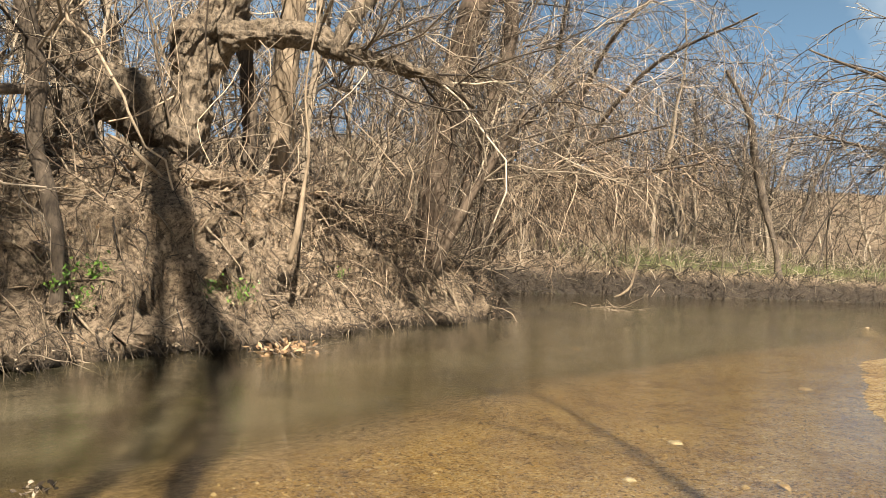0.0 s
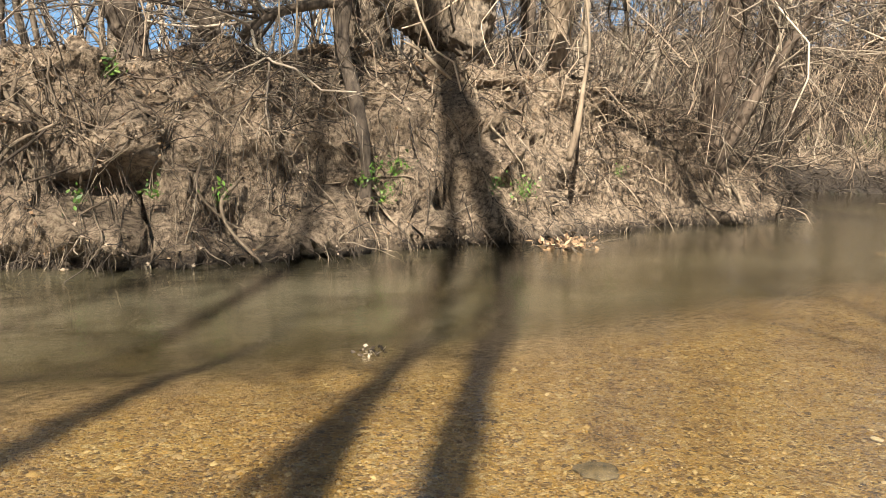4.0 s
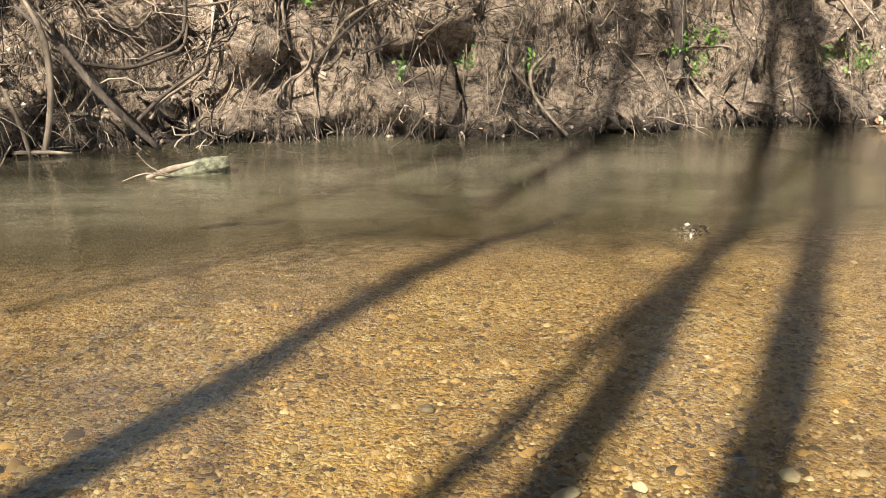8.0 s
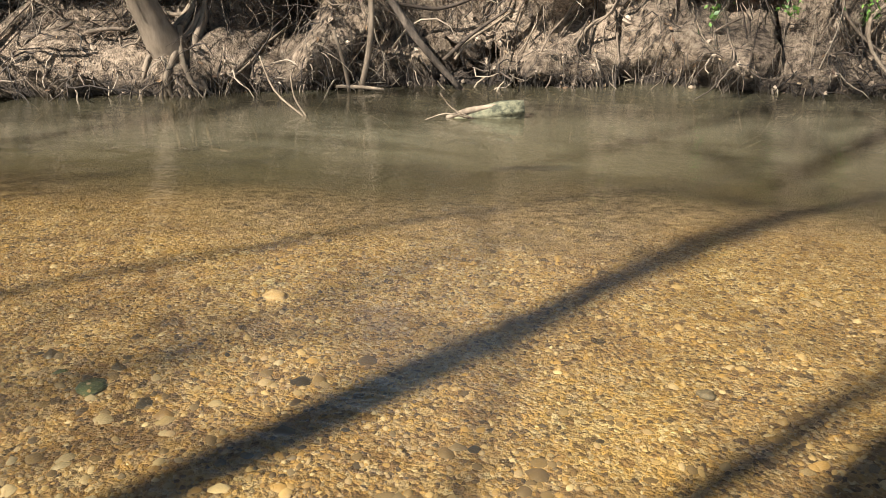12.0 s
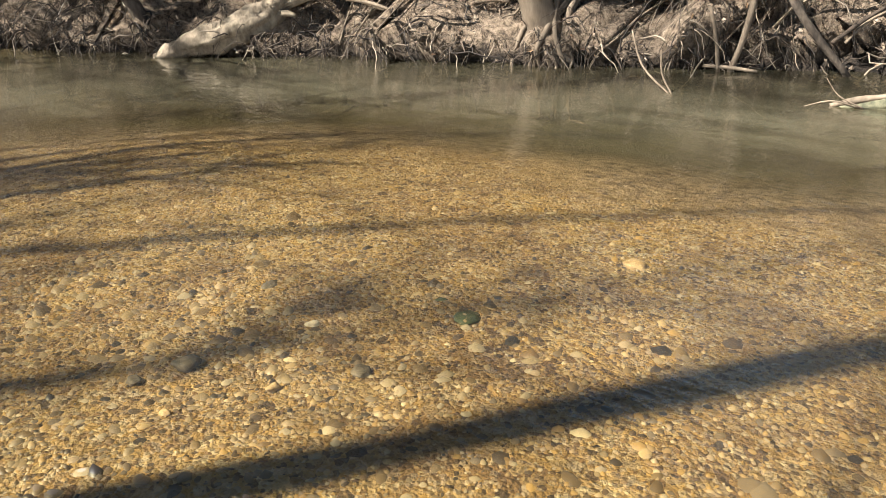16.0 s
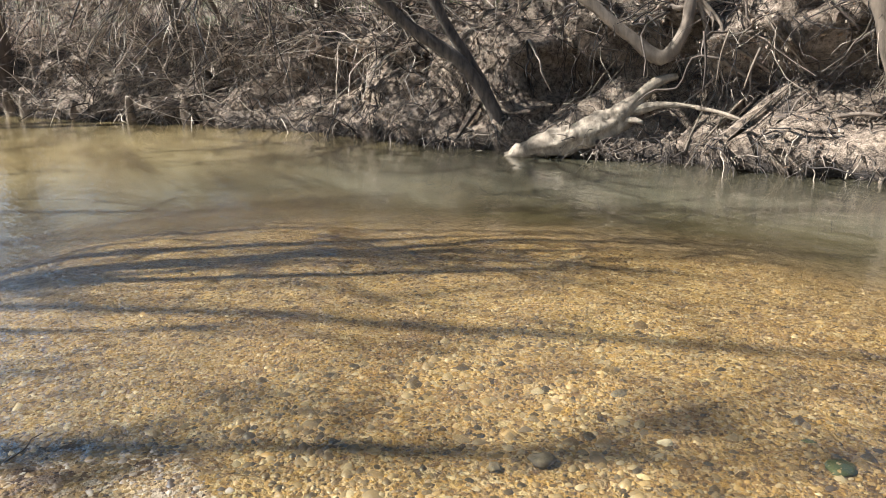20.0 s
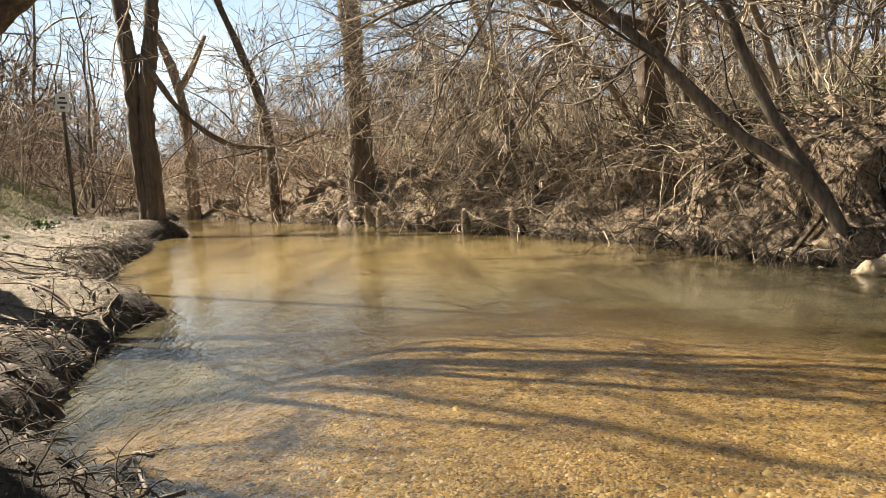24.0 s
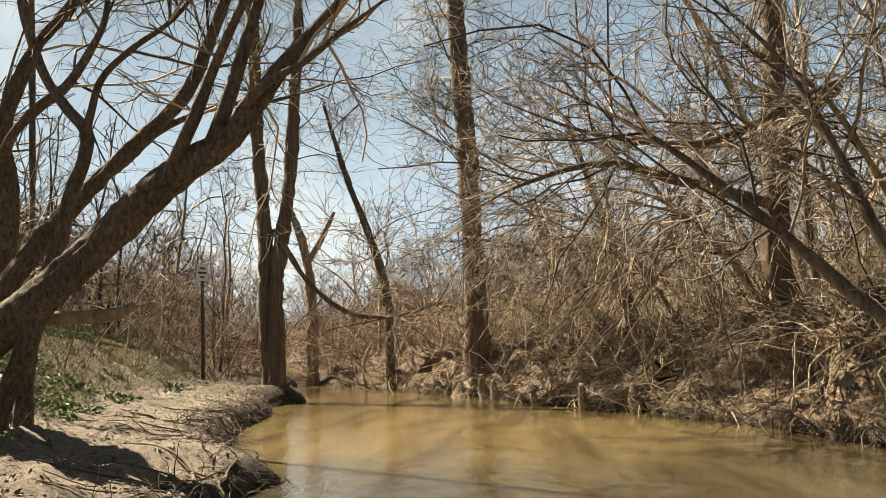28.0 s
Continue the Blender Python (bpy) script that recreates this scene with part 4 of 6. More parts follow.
SHRUB = ((5, 0.5), (4, 0.28))
woods("bare_woods", (-14, 14), (11.5, 26), 60, 5, 11, "bare grey-brown woods behind the high bank", M_FAR, thin=0.0075)
woods("bare_woods", (16, 62), (20, 46), 90, 7, 13, "pale bare woods along the far shore", M_FAR, thin=0.014)
woods("bare_woods", (38, 64), (13.4, 24), 44, 6, 10, "grey bare trees behind the grassy shore", M_FAR, keep=3.0, thin=0.015)
woods("bare_woods", (-64, -26), (-40, 26), 110, 4.5, 8.0, "pale bare woods past the bend of the creek", M_FAR, thin=0.014)
woods("bare_woods", (-27, -8), (6, 20), 60, 5, 11, "bare grey-brown woods on the bank", M_FAR, thin=0.008)
woods("bare_woods", (-48, -11), (-34, -9), 70, 4, 9, "bare woods on the near bank", M_FAR, thin=0.009)
# Woods added mostly out of view, to keep low sky light off the creek.
for at in range(5):
    woods("bare_woods", (-40 + 16 * at, -22 + 16 * at), (-34, -17), 26, 9, 14, "dense grey-brown woods added on the near side to screen sky light", M_FAR, ((8, 0.28), (4, 0.14)), 3.0, 0.12, 0.012, 0.04)
    woods("brushwood", (-40 + 16 * at, -22 + 16 * at), (-30, -15), 26, 3, 7, "tangled thicket added on the near side to screen sky light", M_FAR, ((7, 0.4), (4, 0.2)), 3.0, 0.3, 0.008, 0.05)
woods("brushwood", (-13, 13), (9.8, 17), 300, 1.5, 4.2, "tangle of dry pale brush on the bank top", M_BRUSH, SHRUB, 1.5, 0.4, 0.005, 0.0055)
woods("brushwood", (13, 62), (14, 38), 330, 2.5, 6.5, "pale dry brush along the far shore", M_FAR, SHRUB, 0.4, 0.4, 0.006, 0.013)
woods("brushwood", (-60, -22), (-40, 14), 560, 2, 5.2, "russet dry brush at the bend of the creek", M_RUSSET, SHRUB, 0.5, 0.4, 0.006, 0.017)
woods("brushwood", (-22, -7), (3.5, 13), 240, 1.2, 3.2, "dry brush on the bank top", M_BRUSH, SHRUB, 1.4, 0.4, 0.005, 0.0055)
woods("brushwood", (-42, -22), (-22, -5), 340, 1.6, 4.4, "dense dry thicket beyond the point of the bank", M_RUSSET, SHRUB, 0.3, 0.35, 0.006, 0.011)
woods("brushwood", (-30, -9.5), (-20, -5), 280, 1, 4, "dry brush on the near bank", M_BRUSH, SHRUB, 0.3, 0.4, 0.005, 0.0065)


# ---- trees that droop over the water ----
def drooping(base, tops, label, n, length, fall, material, twig, r=0.12, name="drooping_tree", fine=0.005):
    """A tree whose limbs arch to the tops and hang fine twigs."""
    z = height(base[0], base[1]) - 0.15
    stems_list = []
    for i, top in enumerate(tops):
        mid = [base[j] * 0.45 + top[j] * 0.55 for j in (0, 1)]
        stems_list.append([(base[0] + 0.06 * i, base[1], z, r), (base[0] * 0.8 + top[0] * 0.2, base[1] * 0.8 + top[1] * 0.2, z + (top[2] - z) * 0.45, r * 0.8), (mid[0], mid[1], z + (top[2] - z) * 0.85, r * 0.55), (*top, r * 0.2)])
    e = thing(name, (base[0], base[1], z), label, "tree")
    b = Bundle()
    for i, pts in enumerate(stems_list):
        part_of(limb_mesh("trunk" if i == 0 else "limb", pts, material, 8, rough=0.08, seed=i), e)
        line, rr = bent_line(pts, 20)
        line, rr = line[None, 6:], rr[None, 6:]
        at, way, r1 = spawn(line, rr, n, 0.05, 1.3, 0.5)
        way[:, 2] = np.abs(way[:, 2]) * 0.3
        l1 = grow(at, way, length * rng.uniform(0.4, 1.25, n), 9, 0.2, (0, 0, -fall))
        r1 = taper(np.clip(r1, fine * 1.4, 0.018), 9, 0.5)
        b.add(l1, r1, 4)
        shoots(b, l1, r1, [(7, length * 0.3, 1.1, 0.3), (3, length * 0.14, 1.1, 0.32)], (0, 0, -fall * 1.1), (3, 3), 0.008, fine, (5, 3))
    part_of(b.build("crown", twig), e, "fine hanging leafless twigs")
    return e


drooping((19.4, 17.6), [(18.4, 12.8, 6.6), (19.6, 11.0, 5.2), (17.2, 14.6, 6.8), (20.2, 10.2, 4.2), (18.8, 12.2, 4.4)], "weeping tree trailing pale dry twigs into the creek", 34, 3.0, 0.2, M_BARK, M_VINE, 0.12, fine=0.009)
drooping((27, 21), [(23.5, 13, 11), (26, 11.5, 10), (21.5, 15.5, 12)], "bare tree hanging long twigs over the far shore", 26, 4.5, 0.13, M_BARK, M_BRUSH, 0.15, fine=0.01)
drooping((27, 3.4), [(21.6, 6.6, 5.6), (21.2, 8.0, 7.2), (23.5, 8.6, 5.4), (20.5, 5.6, 7.6)], "bare tree trailing grey twigs from the near shore", 26, 3.2, 0.12, M_BARK, M_TWIG, 0.12, fine=0.008)
drooping((-11.6, 6.0), [(-12.6, 2.6, 4.6), (-10.2, 3.0, 5.2)], "twiggy tree leaning from the bank over the water", 26, 2.2, 0.1, M_GREY, M_TWIG, 0.06, fine=0.0044)
drooping((-14.2, 4.6), [(-14.6, 1.6, 4.2), (-13.2, 2.2, 3.6)], "twiggy tree drooping from the bank to the water", 26, 2.9, 0.17, M_GREY, M_BRUSH, 0.06, fine=0.005)
drooping((-16.4, 3.6), [(-16.4, 0.4, 4.2), (-15.4, 1.4, 3.2)], "twiggy tree drooping from the bank to the water", 26, 2.9, 0.17, M_GREY, M_BRUSH, 0.06, fine=0.0055)
drooping((-19.0, 2.4), [(-18.2, -0.6, 3.8), (-18.8, -1.0, 5.2)], "twiggy tree drooping from the bank to the water", 26, 2.9, 0.17, M_GREY, M_BRUSH, 0.06, fine=0.006)
drooping((-8.9, 7.4), [(-9.2, 3.4, 6.2), (-7.4, 3.6, 6.0), (-11.0, 4.4, 6.8)], "crooked tree spreading bare branches over the creek", 24, 2.4, 0.04, M_GREY, M_TWIG, 0.06, fine=0.0038)

# ---- bank face: roots, straw, leaves ----
def bank(x, y, far, near):
    return ((far > 0.05) & (far < 1.7) & (x > -22) & (x < 14.5)).astype(float) * np.where(x < -6, 1.3, 1.0)


def foot(x, y, far, near):
    return ((far > -0.12) & (far < 0.3) & (x > -24) & (x < 14.5)).astype(float)


M_ROOTS = [bark("dark_root", (0.05, 0.036, 0.025), (0.16, 0.115, 0.08), scale=20, depth=0.006), bark("brown_root", (0.12, 0.09, 0.06), (0.32, 0.24, 0.17), scale=20, depth=0.006), bark("pale_root", (0.2, 0.15, 0.1), (0.46, 0.36, 0.255), scale=20, depth=0.006)]


def build_roots():
    b = Bundle()
    p, nrm = on_ground(5200, bank)
    way = nrm * 0.7 + rng.normal(0, 0.55, p.shape) + [0, 0, -0.7]
    b.add(grow(p - nrm * 0.03, way, rng.uniform(0.12, 0.95, len(p)), 7, 0.32, np.array([0, 0.05, -0.12])), taper(rng.lognormal(math.log(0.0065), 0.45, len(p)), 7, 0.4), 3)
    tagged(b.build("bank_roots", M_ROOT), "tangle of thin exposed roots on the clay bank", "roots", kind="stuff")
    b = Bundle()
    p, nrm = on_ground(4200, foot)
    way = nrm * 0.5 + rng.normal(0, 0.6, p.shape) + [0, -0.25, -0.15]
    b.add(grow(p, way, rng.uniform(0.08, 0.38, len(p)), 5, 0.35, np.array([0, -0.02, -0.22])), taper(rng.uniform(0.005, 0.012, len(p)), 5, 0.4), 4)
    tagged(b.build("root_fringe", M_ROOT), "fringe of roots and driftwood twigs at the waterline", "roots", kind="stuff")
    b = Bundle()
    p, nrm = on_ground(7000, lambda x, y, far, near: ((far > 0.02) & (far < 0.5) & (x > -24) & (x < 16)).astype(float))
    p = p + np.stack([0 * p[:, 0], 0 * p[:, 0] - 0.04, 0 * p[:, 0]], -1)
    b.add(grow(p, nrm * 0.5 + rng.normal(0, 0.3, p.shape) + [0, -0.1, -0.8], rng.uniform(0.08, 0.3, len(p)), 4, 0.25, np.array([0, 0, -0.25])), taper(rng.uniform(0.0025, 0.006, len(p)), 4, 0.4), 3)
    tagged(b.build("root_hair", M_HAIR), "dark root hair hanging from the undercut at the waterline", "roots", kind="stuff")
    b = Bundle()
    p, nrm = on_ground(4500, lambda x, y, far, near: ((far > 0.2) & (far < 3.2) & (x > -22) & (x < 14.5)) * np.where(x > 6, 2.2, 1.0))
    way = nrm * 0.4 + rng.normal(0, 0.7, p.shape)
    b.add(grow(p, way, rng.uniform(0.08, 0.5, len(p)), 3, 0.25, (0, 0, -0.12)), taper(rng.uniform(0.003, 0.0065, len(p)), 3, 0.5), 3)
    tagged(b.build("straw", M_BRUSH), "dry straw and fallen twigs littering the bank", "straw", kind="stuff")
    for i in range(190):
        x0 = rng.uniform(-21, 14) if i < 120 else rng.uniform(-8, 4)
        k = 16
        u = np.linspace(0, 1, k)
        d0, d1 = rng.uniform(0.5, 1.7), rng.uniform(0.02, 0.6)
        dx = rng.normal(0, 0.6)
        xs = x0 + dx * u + 0.05 * np.cumsum(rng.normal(0, 0.5, k))
        fy = np.interp(-xs, -np.array(FAR_X), FAR_Y)
        ys = fy + d0 + (d1 - d0) * u
        line = lay(xs, ys, rng.uniform(0.01, 0.08) + 0.03 * np.sin(u * 7 + x0))
        line[1:-1] = (line[:-2] + line[1:-1] + line[2:]) / 3
        line += rng.normal(0, 0.008, line.shape)
        b = Bundle()
        b.add(line[None], taper([rng.lognormal(math.log(0.0085), 0.4)], k, 0.45), 6)
        ob = b.build("bank_root", M_ROOTS[i % 3])
        tagged(ob, ("dark exposed root", "brown exposed root", "pale bare root")[i % 3] + " running down the clay bank", "root", "exposed roots on the bank")


build_roots()


def clutter(name, n, label, material, weight, sizes, thick, pull, away=0.5):
    """Sticks, roots and dead stalks that sprout from or lie on the ground."""
    p, nrm = on_ground(n, weight)
    b = Bundle()
    b.add(grow(p - [0, 0, 0.02], nrm * away + rng.normal(0, 0.6, p.shape) + [0, 0, 0.2], rng.uniform(*sizes, n), 6, 0.28, (0, 0, pull)), taper(rng.uniform(*thick, n), 6, 0.45), 3)
    return tagged(b.build(name, material), label, "brush", kind="stuff")


def strip(x0, x1, d0, d1):
    return lambda x, y, far, near: ((far > d0) & (far < d1) & (x > x0) & (x < x1)).astype(float)


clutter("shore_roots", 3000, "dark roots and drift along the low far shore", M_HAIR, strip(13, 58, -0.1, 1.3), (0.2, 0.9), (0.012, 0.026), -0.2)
clutter("shore_brush", 3000, "pale dead reeds and brush above the far shore", M_BRUSH, strip(13, 58, 0.9, 4.5), (0.5, 1.7), (0.009, 0.018), -0.04)
clutter("bank_brush", 1500, "dry twigs drooping from the bank face to the water", M_BRUSH, strip(-22, -9, 0.1, 2.0), (0.5, 1.7), (0.005, 0.011), -0.18, 0.9)
clutter("bank_brush", 900, "dead stalks hanging on the bank under the leaning tree", M_VINE, strip(7.5, 13.5, 0.3, 1.8), (0.4, 1.3), (0.005, 0.011), -0.25, 0.7)
clutter("root_fringe", 1100, "roots hanging in a fringe over the bank foot", M_ROOT, strip(-8.2, -2.6, -0.02, 0.5), (0.12, 0.45), (0.0035, 0.008), -0.45, 0.8)
clutter("hanging_roots", 800, "dark roots hanging from the overhanging turf", M_ROOT, strip(-8.4, -2.6, 0.9, 1.8), (0.4, 1.2), (0.005, 0.012), -0.35, 0.8)
clutter("bank_brush", 600, "thin dark vines and twigs tangled over the bank face", M_ROOT, strip(-6, 3, 0.5, 1.9), (0.4, 1.4), (0.004, 0.009), -0.2, 0.8)


def build_leaves(name, n, weight, size, material, label, tilt=0.5):
    p, nrm = on_ground(n, weight)
    nrm = unit(nrm + rng.normal(0, tilt, p.shape))
    u = unit(np.cross(nrm, rng.normal(0, 1, p.shape)))
    v = np.cross(nrm, u)
    s = size * rng.uniform(0.6, 1.5, (n, 1))
    at = p + nrm * 0.03
    rim = [at - u * s, at - v * s * 0.45 + nrm * s * 0.25, at + u * s + nrm * s * 0.15, at + v * s * 0.45 + nrm * s * 0.25]
    verts = np.stack(rim, 1).reshape(-1, 3)
    i = np.arange(n) * 4
    q = np.concatenate([np.stack([i, i + 1, i + 2], -1), np.stack([i, i + 2, i + 3], -1)])
    return tagged(mesh_of(name, verts, q, material, False), label, "leaves", kind="stuff")


build_leaves("leaf_litter", 20000, lambda x, y, far, near: ((far > 0.1) & (far < 4) & (x > -22) & (x < 15)) * np.where(far > 1.0, 1.4, 0.45), 0.023, M_LEAF, "brown dead leaves scattered over the bank")
build_leaves("leaf_litter", 8000, lambda x, y, far, near: ((near > 0.1) & (near < 6) & (x < -4) & (x > -24)) * np.where(near > 2.4, 1.5, 0.7), 0.026, M_LEAF, "brown dead leaves on the sandy near bank")


# ---- gravel ----
def pebbles(name, x, y, size, material, label, sink=0.2):
    """Low rounded stones half sunk in the bed."""
    n = len(x)
    a = np.arange(7) * 2 * np.pi / 7
    shape = np.concatenate([np.stack([np.cos(a), np.sin(a), 0 * a - 0.25], -1), [[0.1, 0.05, 0.9]]])
    i = np.arange(7)
    faces = np.stack([i, (i + 1) % 7, 0 * i + 7], -1)
    at = lay(x, y, np.zeros(n))
    at[:, :2] = np.stack([x, y], -1)
    s = size[:, None] * np.stack([rng.uniform(0.8, 1.5, n), rng.uniform(0.7, 1.1, n), rng.uniform(0.45, 0.9, n)], -1)
    t = rng.uniform(0, 6.28, n)
    c, d = np.cos(t)[:, None], np.sin(t)[:, None]
    v = shape[None] * s[:, None] * rng.uniform(0.82, 1.15, (n, 8, 1))
    w = np.stack([v[..., 0] * c - v[..., 1] * d, v[..., 0] * d + v[..., 1] * c, v[..., 2]], -1) + at[:, None]
    f = faces[None] + (np.arange(n) * 8)[:, None, None]
    return tagged(mesh_of(name, w.reshape(-1, 3), f.reshape(-1, 3), material), label, "gravel", kind="stuff")


def gravel_spots(n, reach, seed):
    r = np.random.default_rng(seed)
    x, y = r.uniform(-7, 9, n * 3), r.uniform(-0.5, 6, n * 3)
    d = np.hypot(x, y - 0.3)
    _, far, near, shelf = terrain(x, y)
    ok = (shelf > 0.0) & (near < 1.2) & (r.random(n * 3) < np.clip(reach / np.maximum(d, 0.5), 0, 1) ** 1.7) & (x > -6.6)
    return x[ok][:n], y[ok][:n]


gxs, gys = gravel_spots(60000, 3.0, 3)
pebbles("gravel", gxs, gys, np.random.default_rng(4).lognormal(math.log(0.0068), 0.5, len(gxs)), M_STONE, "golden-brown creek gravel under shallow water")


r2 = np.random.default_rng(9)
nx_, ny_ = r2.uniform(-3.6, 1.2, 8000), r2.uniform(0.25, 2.5, 8000)
keep_ = r2.random(8000) < np.clip(0.95 - 0.75 * ny_ + 0.36 * np.clip(-nx_, 0, 3), 0.0, 1)
nx_, ny_ = nx_[keep_], ny_[keep_]
pebbles("gravel", nx_, ny_, r2.lognormal(math.log(0.0105), 0.5, len(nx_)), M_STONE2, "mixed brown, grey and white pebbles at the water's edge")


bx_, by_ = r2.uniform(-3.4, 1.8, 1100), r2.uniform(0.7, 2.7, 1100)
pebbles("gravel", bx_, by_, r2.lognormal(math.log(0.019), 0.35, 1100), M_STONE2, "larger rounded brown and tan stones on the creek bed")


def clods(n):
    p, nrm = on_ground(n, bank)
    a = np.arange(5) * 2 * np.pi / 5
    u = unit(np.cross(nrm, rng.normal(0, 1, p.shape)))
    v = np.cross(nrm, u)
    s = rng.lognormal(math.log(0.014), 0.45, n)
    ring = (u[:, None] * np.cos(a)[None, :, None] + v[:, None] * np.sin(a)[None, :, None]) * (s[:, None] * rng.uniform(0.6, 1.2, (n, 5)))[..., None] + p[:, None] - nrm[:, None] * 0.01
    top = p + nrm * (s * rng.uniform(0.4, 1.1, n))[:, None] + u * (s * rng.normal(0, 0.3, n))[:, None]
    verts = np.concatenate([ring, top[:, None]], 1).reshape(-1, 3)
    i = np.arange(5)
    f = np.stack([i, (i + 1) % 5, 0 * i + 5], -1)[None] + (np.arange(n) * 6)[:, None, None]
    return tagged(mesh_of("clay_clods", verts, f.reshape(-1, 3), M_CLOD, False), "crumbled clods of clay on the bank face", "soil", kind="stuff")


clods(20000)


def near_clods(n):
    p, nrm = on_ground(n, lambda x, y, far, near: ((near > -0.12) & (near < 0.75) & (x < -3.3) & (x > -21)).astype(float))
    x, y = p[:, 0], p[:, 1]
    return pebbles("clay_clods", x, y, rng.lognormal(math.log(0.016), 0.5, n), M_SOIL, "crumbs of dark soil along the cut edge of the near bank")


near_clods(3500)
build_leaves("ground_cover", 9000, lambda x, y, far, near: ((near > 1.9) & (near < 5.5) & (x < -8) & (x > -20)) * (soft_noise(np.stack([x, y, 0 * x], -1), 0.8, 77) > 0.05), 0.045, M_GREEN, "low green weeds on the hump of the near bank", 0.8)


# ---- stones, logs and drift ----
def shaped_stone(name, x, y, z, size, material, label, flat=0.6, seed=1, turn=0.0, category="stone"):
    """One weathered stone."""
    bm = bmesh.new()
    bmesh.ops.create_icosphere(bm, subdivisions=3, radius=1.0)
    for v in bm.verts:
        n1 = noise.noise(v.co * 1.3 + Vector((seed * 3.1, 0, 0))) * 0.35 + noise.noise(v.co * 3.7 + Vector((0, seed * 1.7, 0))) * 0.12
        v.co = Vector((v.co.x * size[0], v.co.y * size[1], v.co.z * size[2])) * (1 + n1)
    me = bpy.data.meshes.new(name)
    bm.to_mesh(me)
    bm.free()
    for p in me.polygons:
        p.use_smooth = True
    me.materials.append(material)
    ob = new(name, me)
    ob.location, ob.rotation_euler = (x, y, z), (0, 0, turn)
    return tagged(ob, label, category)


def stone_material(name, dark, light, rough=0.7):
    dark, light = toned(dark), toned(light)
    m, n, k, p = shader(name)
    a, b = noise_tex(n, k, 18, 6, 0.65), noise_tex(n, k, 4, 3)
    c = ramp(n, k, a.outputs["Fac"], [(0.35, dark), (0.65, light)])
    c = mixed(n, k, 0.35, c, ramp(n, k, b.outputs["Fac"], [(0.35, dark), (0.65, light)]))
    k.new(c, p.inputs["Base Color"])
    p.inputs["Roughness"].default_value = rough
    bumped(n, k, p, a.outputs["Fac"], 0.6, 0.01)
    return m


M_WHITE = stone_material("white_stone", (0.36, 0.31, 0.25), (0.66, 0.61, 0.53))
M_TAN = stone_material("tan_stone", (0.3, 0.2, 0.1), (0.55, 0.42, 0.26))
M_DARK = stone_material("dark_stone", (0.035, 0.028, 0.022), (0.2, 0.165, 0.13))
M_MOSS = stone_material("mossy", (0.014, 0.018, 0.007), (0.3, 0.28, 0.17), 0.9)
M_ALGAE = stone_material("algae", (0.012, 0.02, 0.008), (0.05, 0.075, 0.03), 0.7)

STONES = [
    (-2.33, 0.62, 0.05, 0.045, M_WHITE, "white rounded stone on the wet gravel"),
    (-2.3, 0.77, 0.06, 0.03, M_WHITE, "flat white stone on the wet gravel"),
    (-2.04, 0.98, 0.035, 0.03, M_TAN, "tan rounded stone on the wet gravel"),
    (-2.73, 0.75, 0.035, 0.028, M_WHITE, "small white stone on the wet gravel"),
    (-1.8, 1.07, 0.035, 0.035, M_TAN, "tan stone in the shallow water"),
    (-2.11, 1.28, 0.035, 0.03, M_TAN, "ochre stone in the shallow water"),
    (-1.97, 1.58, 0.04, 0.03, M_TAN, "tan stone in the shallow water"),
    (-2.36, 1.32, 0.05, 0.03, M_DARK, "dark brown stone in the shallow water"),
    (-2.32, 1.49, 0.075, 0.06, M_DARK, "speckled black and white stone breaking the shallow water"),
    (-1.78, 2.35, 0.09, 0.04, M_ALGAE, "dark green algae-covered stone in the shallows"),
    (-1.95, 2.4, 0.06, 0.03, M_ALGAE, "small green algae-covered stone in the shallows"),
    (-2.6, 2.07, 0.08, 0.05, M_DARK, "dark stone standing out of the gravel bed"),
    (-1.53, 3.21, 0.09, 0.05, M_TAN, "brown stone in the shallows"),
    (-2.2, 1.95, 0.05, 0.03, M_WHITE, "pale stone under shallow water"),
    (-1.82, 1.83, 0.06, 0.03, M_DARK, "dark slate-grey stone under shallow water"),
    (0.62, 2.33, 0.09, 0.035, M_WHITE, "flat white stone under the water"),
    (0.86, 2.36, 0.045, 0.03, M_WHITE, "small pale stone under the water"),
    (0.25, 2.9, 0.06, 0.035, M_DARK, "dark stone on the gravel bed"),
    (1.35, 2.38, 0.06, 0.03, M_WHITE, "pale stone under the water"),
    (2.41, 2.95, 0.16, 0.05, M_DARK, "flat dark stone on the gravel bed"),
    (4.21, 2.62, 0.1, 0.05, M_WHITE, "pale flat stone in the shallows"),
    (4.01, 2.74, 0.05, 0.03, M_WHITE, "small pale stone in the shallows"),
    (4.38, 2.6, 0.06, 0.035, M_WHITE, "small pale stone in the shallows"),
    (6.55, 3.44, 0.12, 0.07, M_WHITE, "pale stone standing out of the shallows"),
    (10.67, 3.89, 0.14, 0.08, M_TAN, "tan stone at the gravel edge"),
    (5.98, 2.34, 0.1, 0.06, M_TAN, "tan stone in the shallows"),
    (5.26, 3.1, 0.08, 0.05, M_WHITE, "pale stone in the shallows"),
    (14.45, 9.96, 0.28, 0.14, M_TAN, "brown lump of drift standing in the creek"),
    (24.31, 7.09, 0.4, 0.5, M_TAN, "tan rock standing in the creek"),
]
for i, (sx, sy, wide, tall, mat, label) in enumerate(STONES):
    wide, tall = 0.6 * wide, 0.42 * tall
    base = height(sx, sy)
    shaped_stone("rock" if wide > 0.12 else "stone", sx, sy, base + tall * 0.1, (wide, wide * (0.6 + 0.08 * (i % 5)), tall), mat, label, seed=i + 1, turn=i * 1.3)


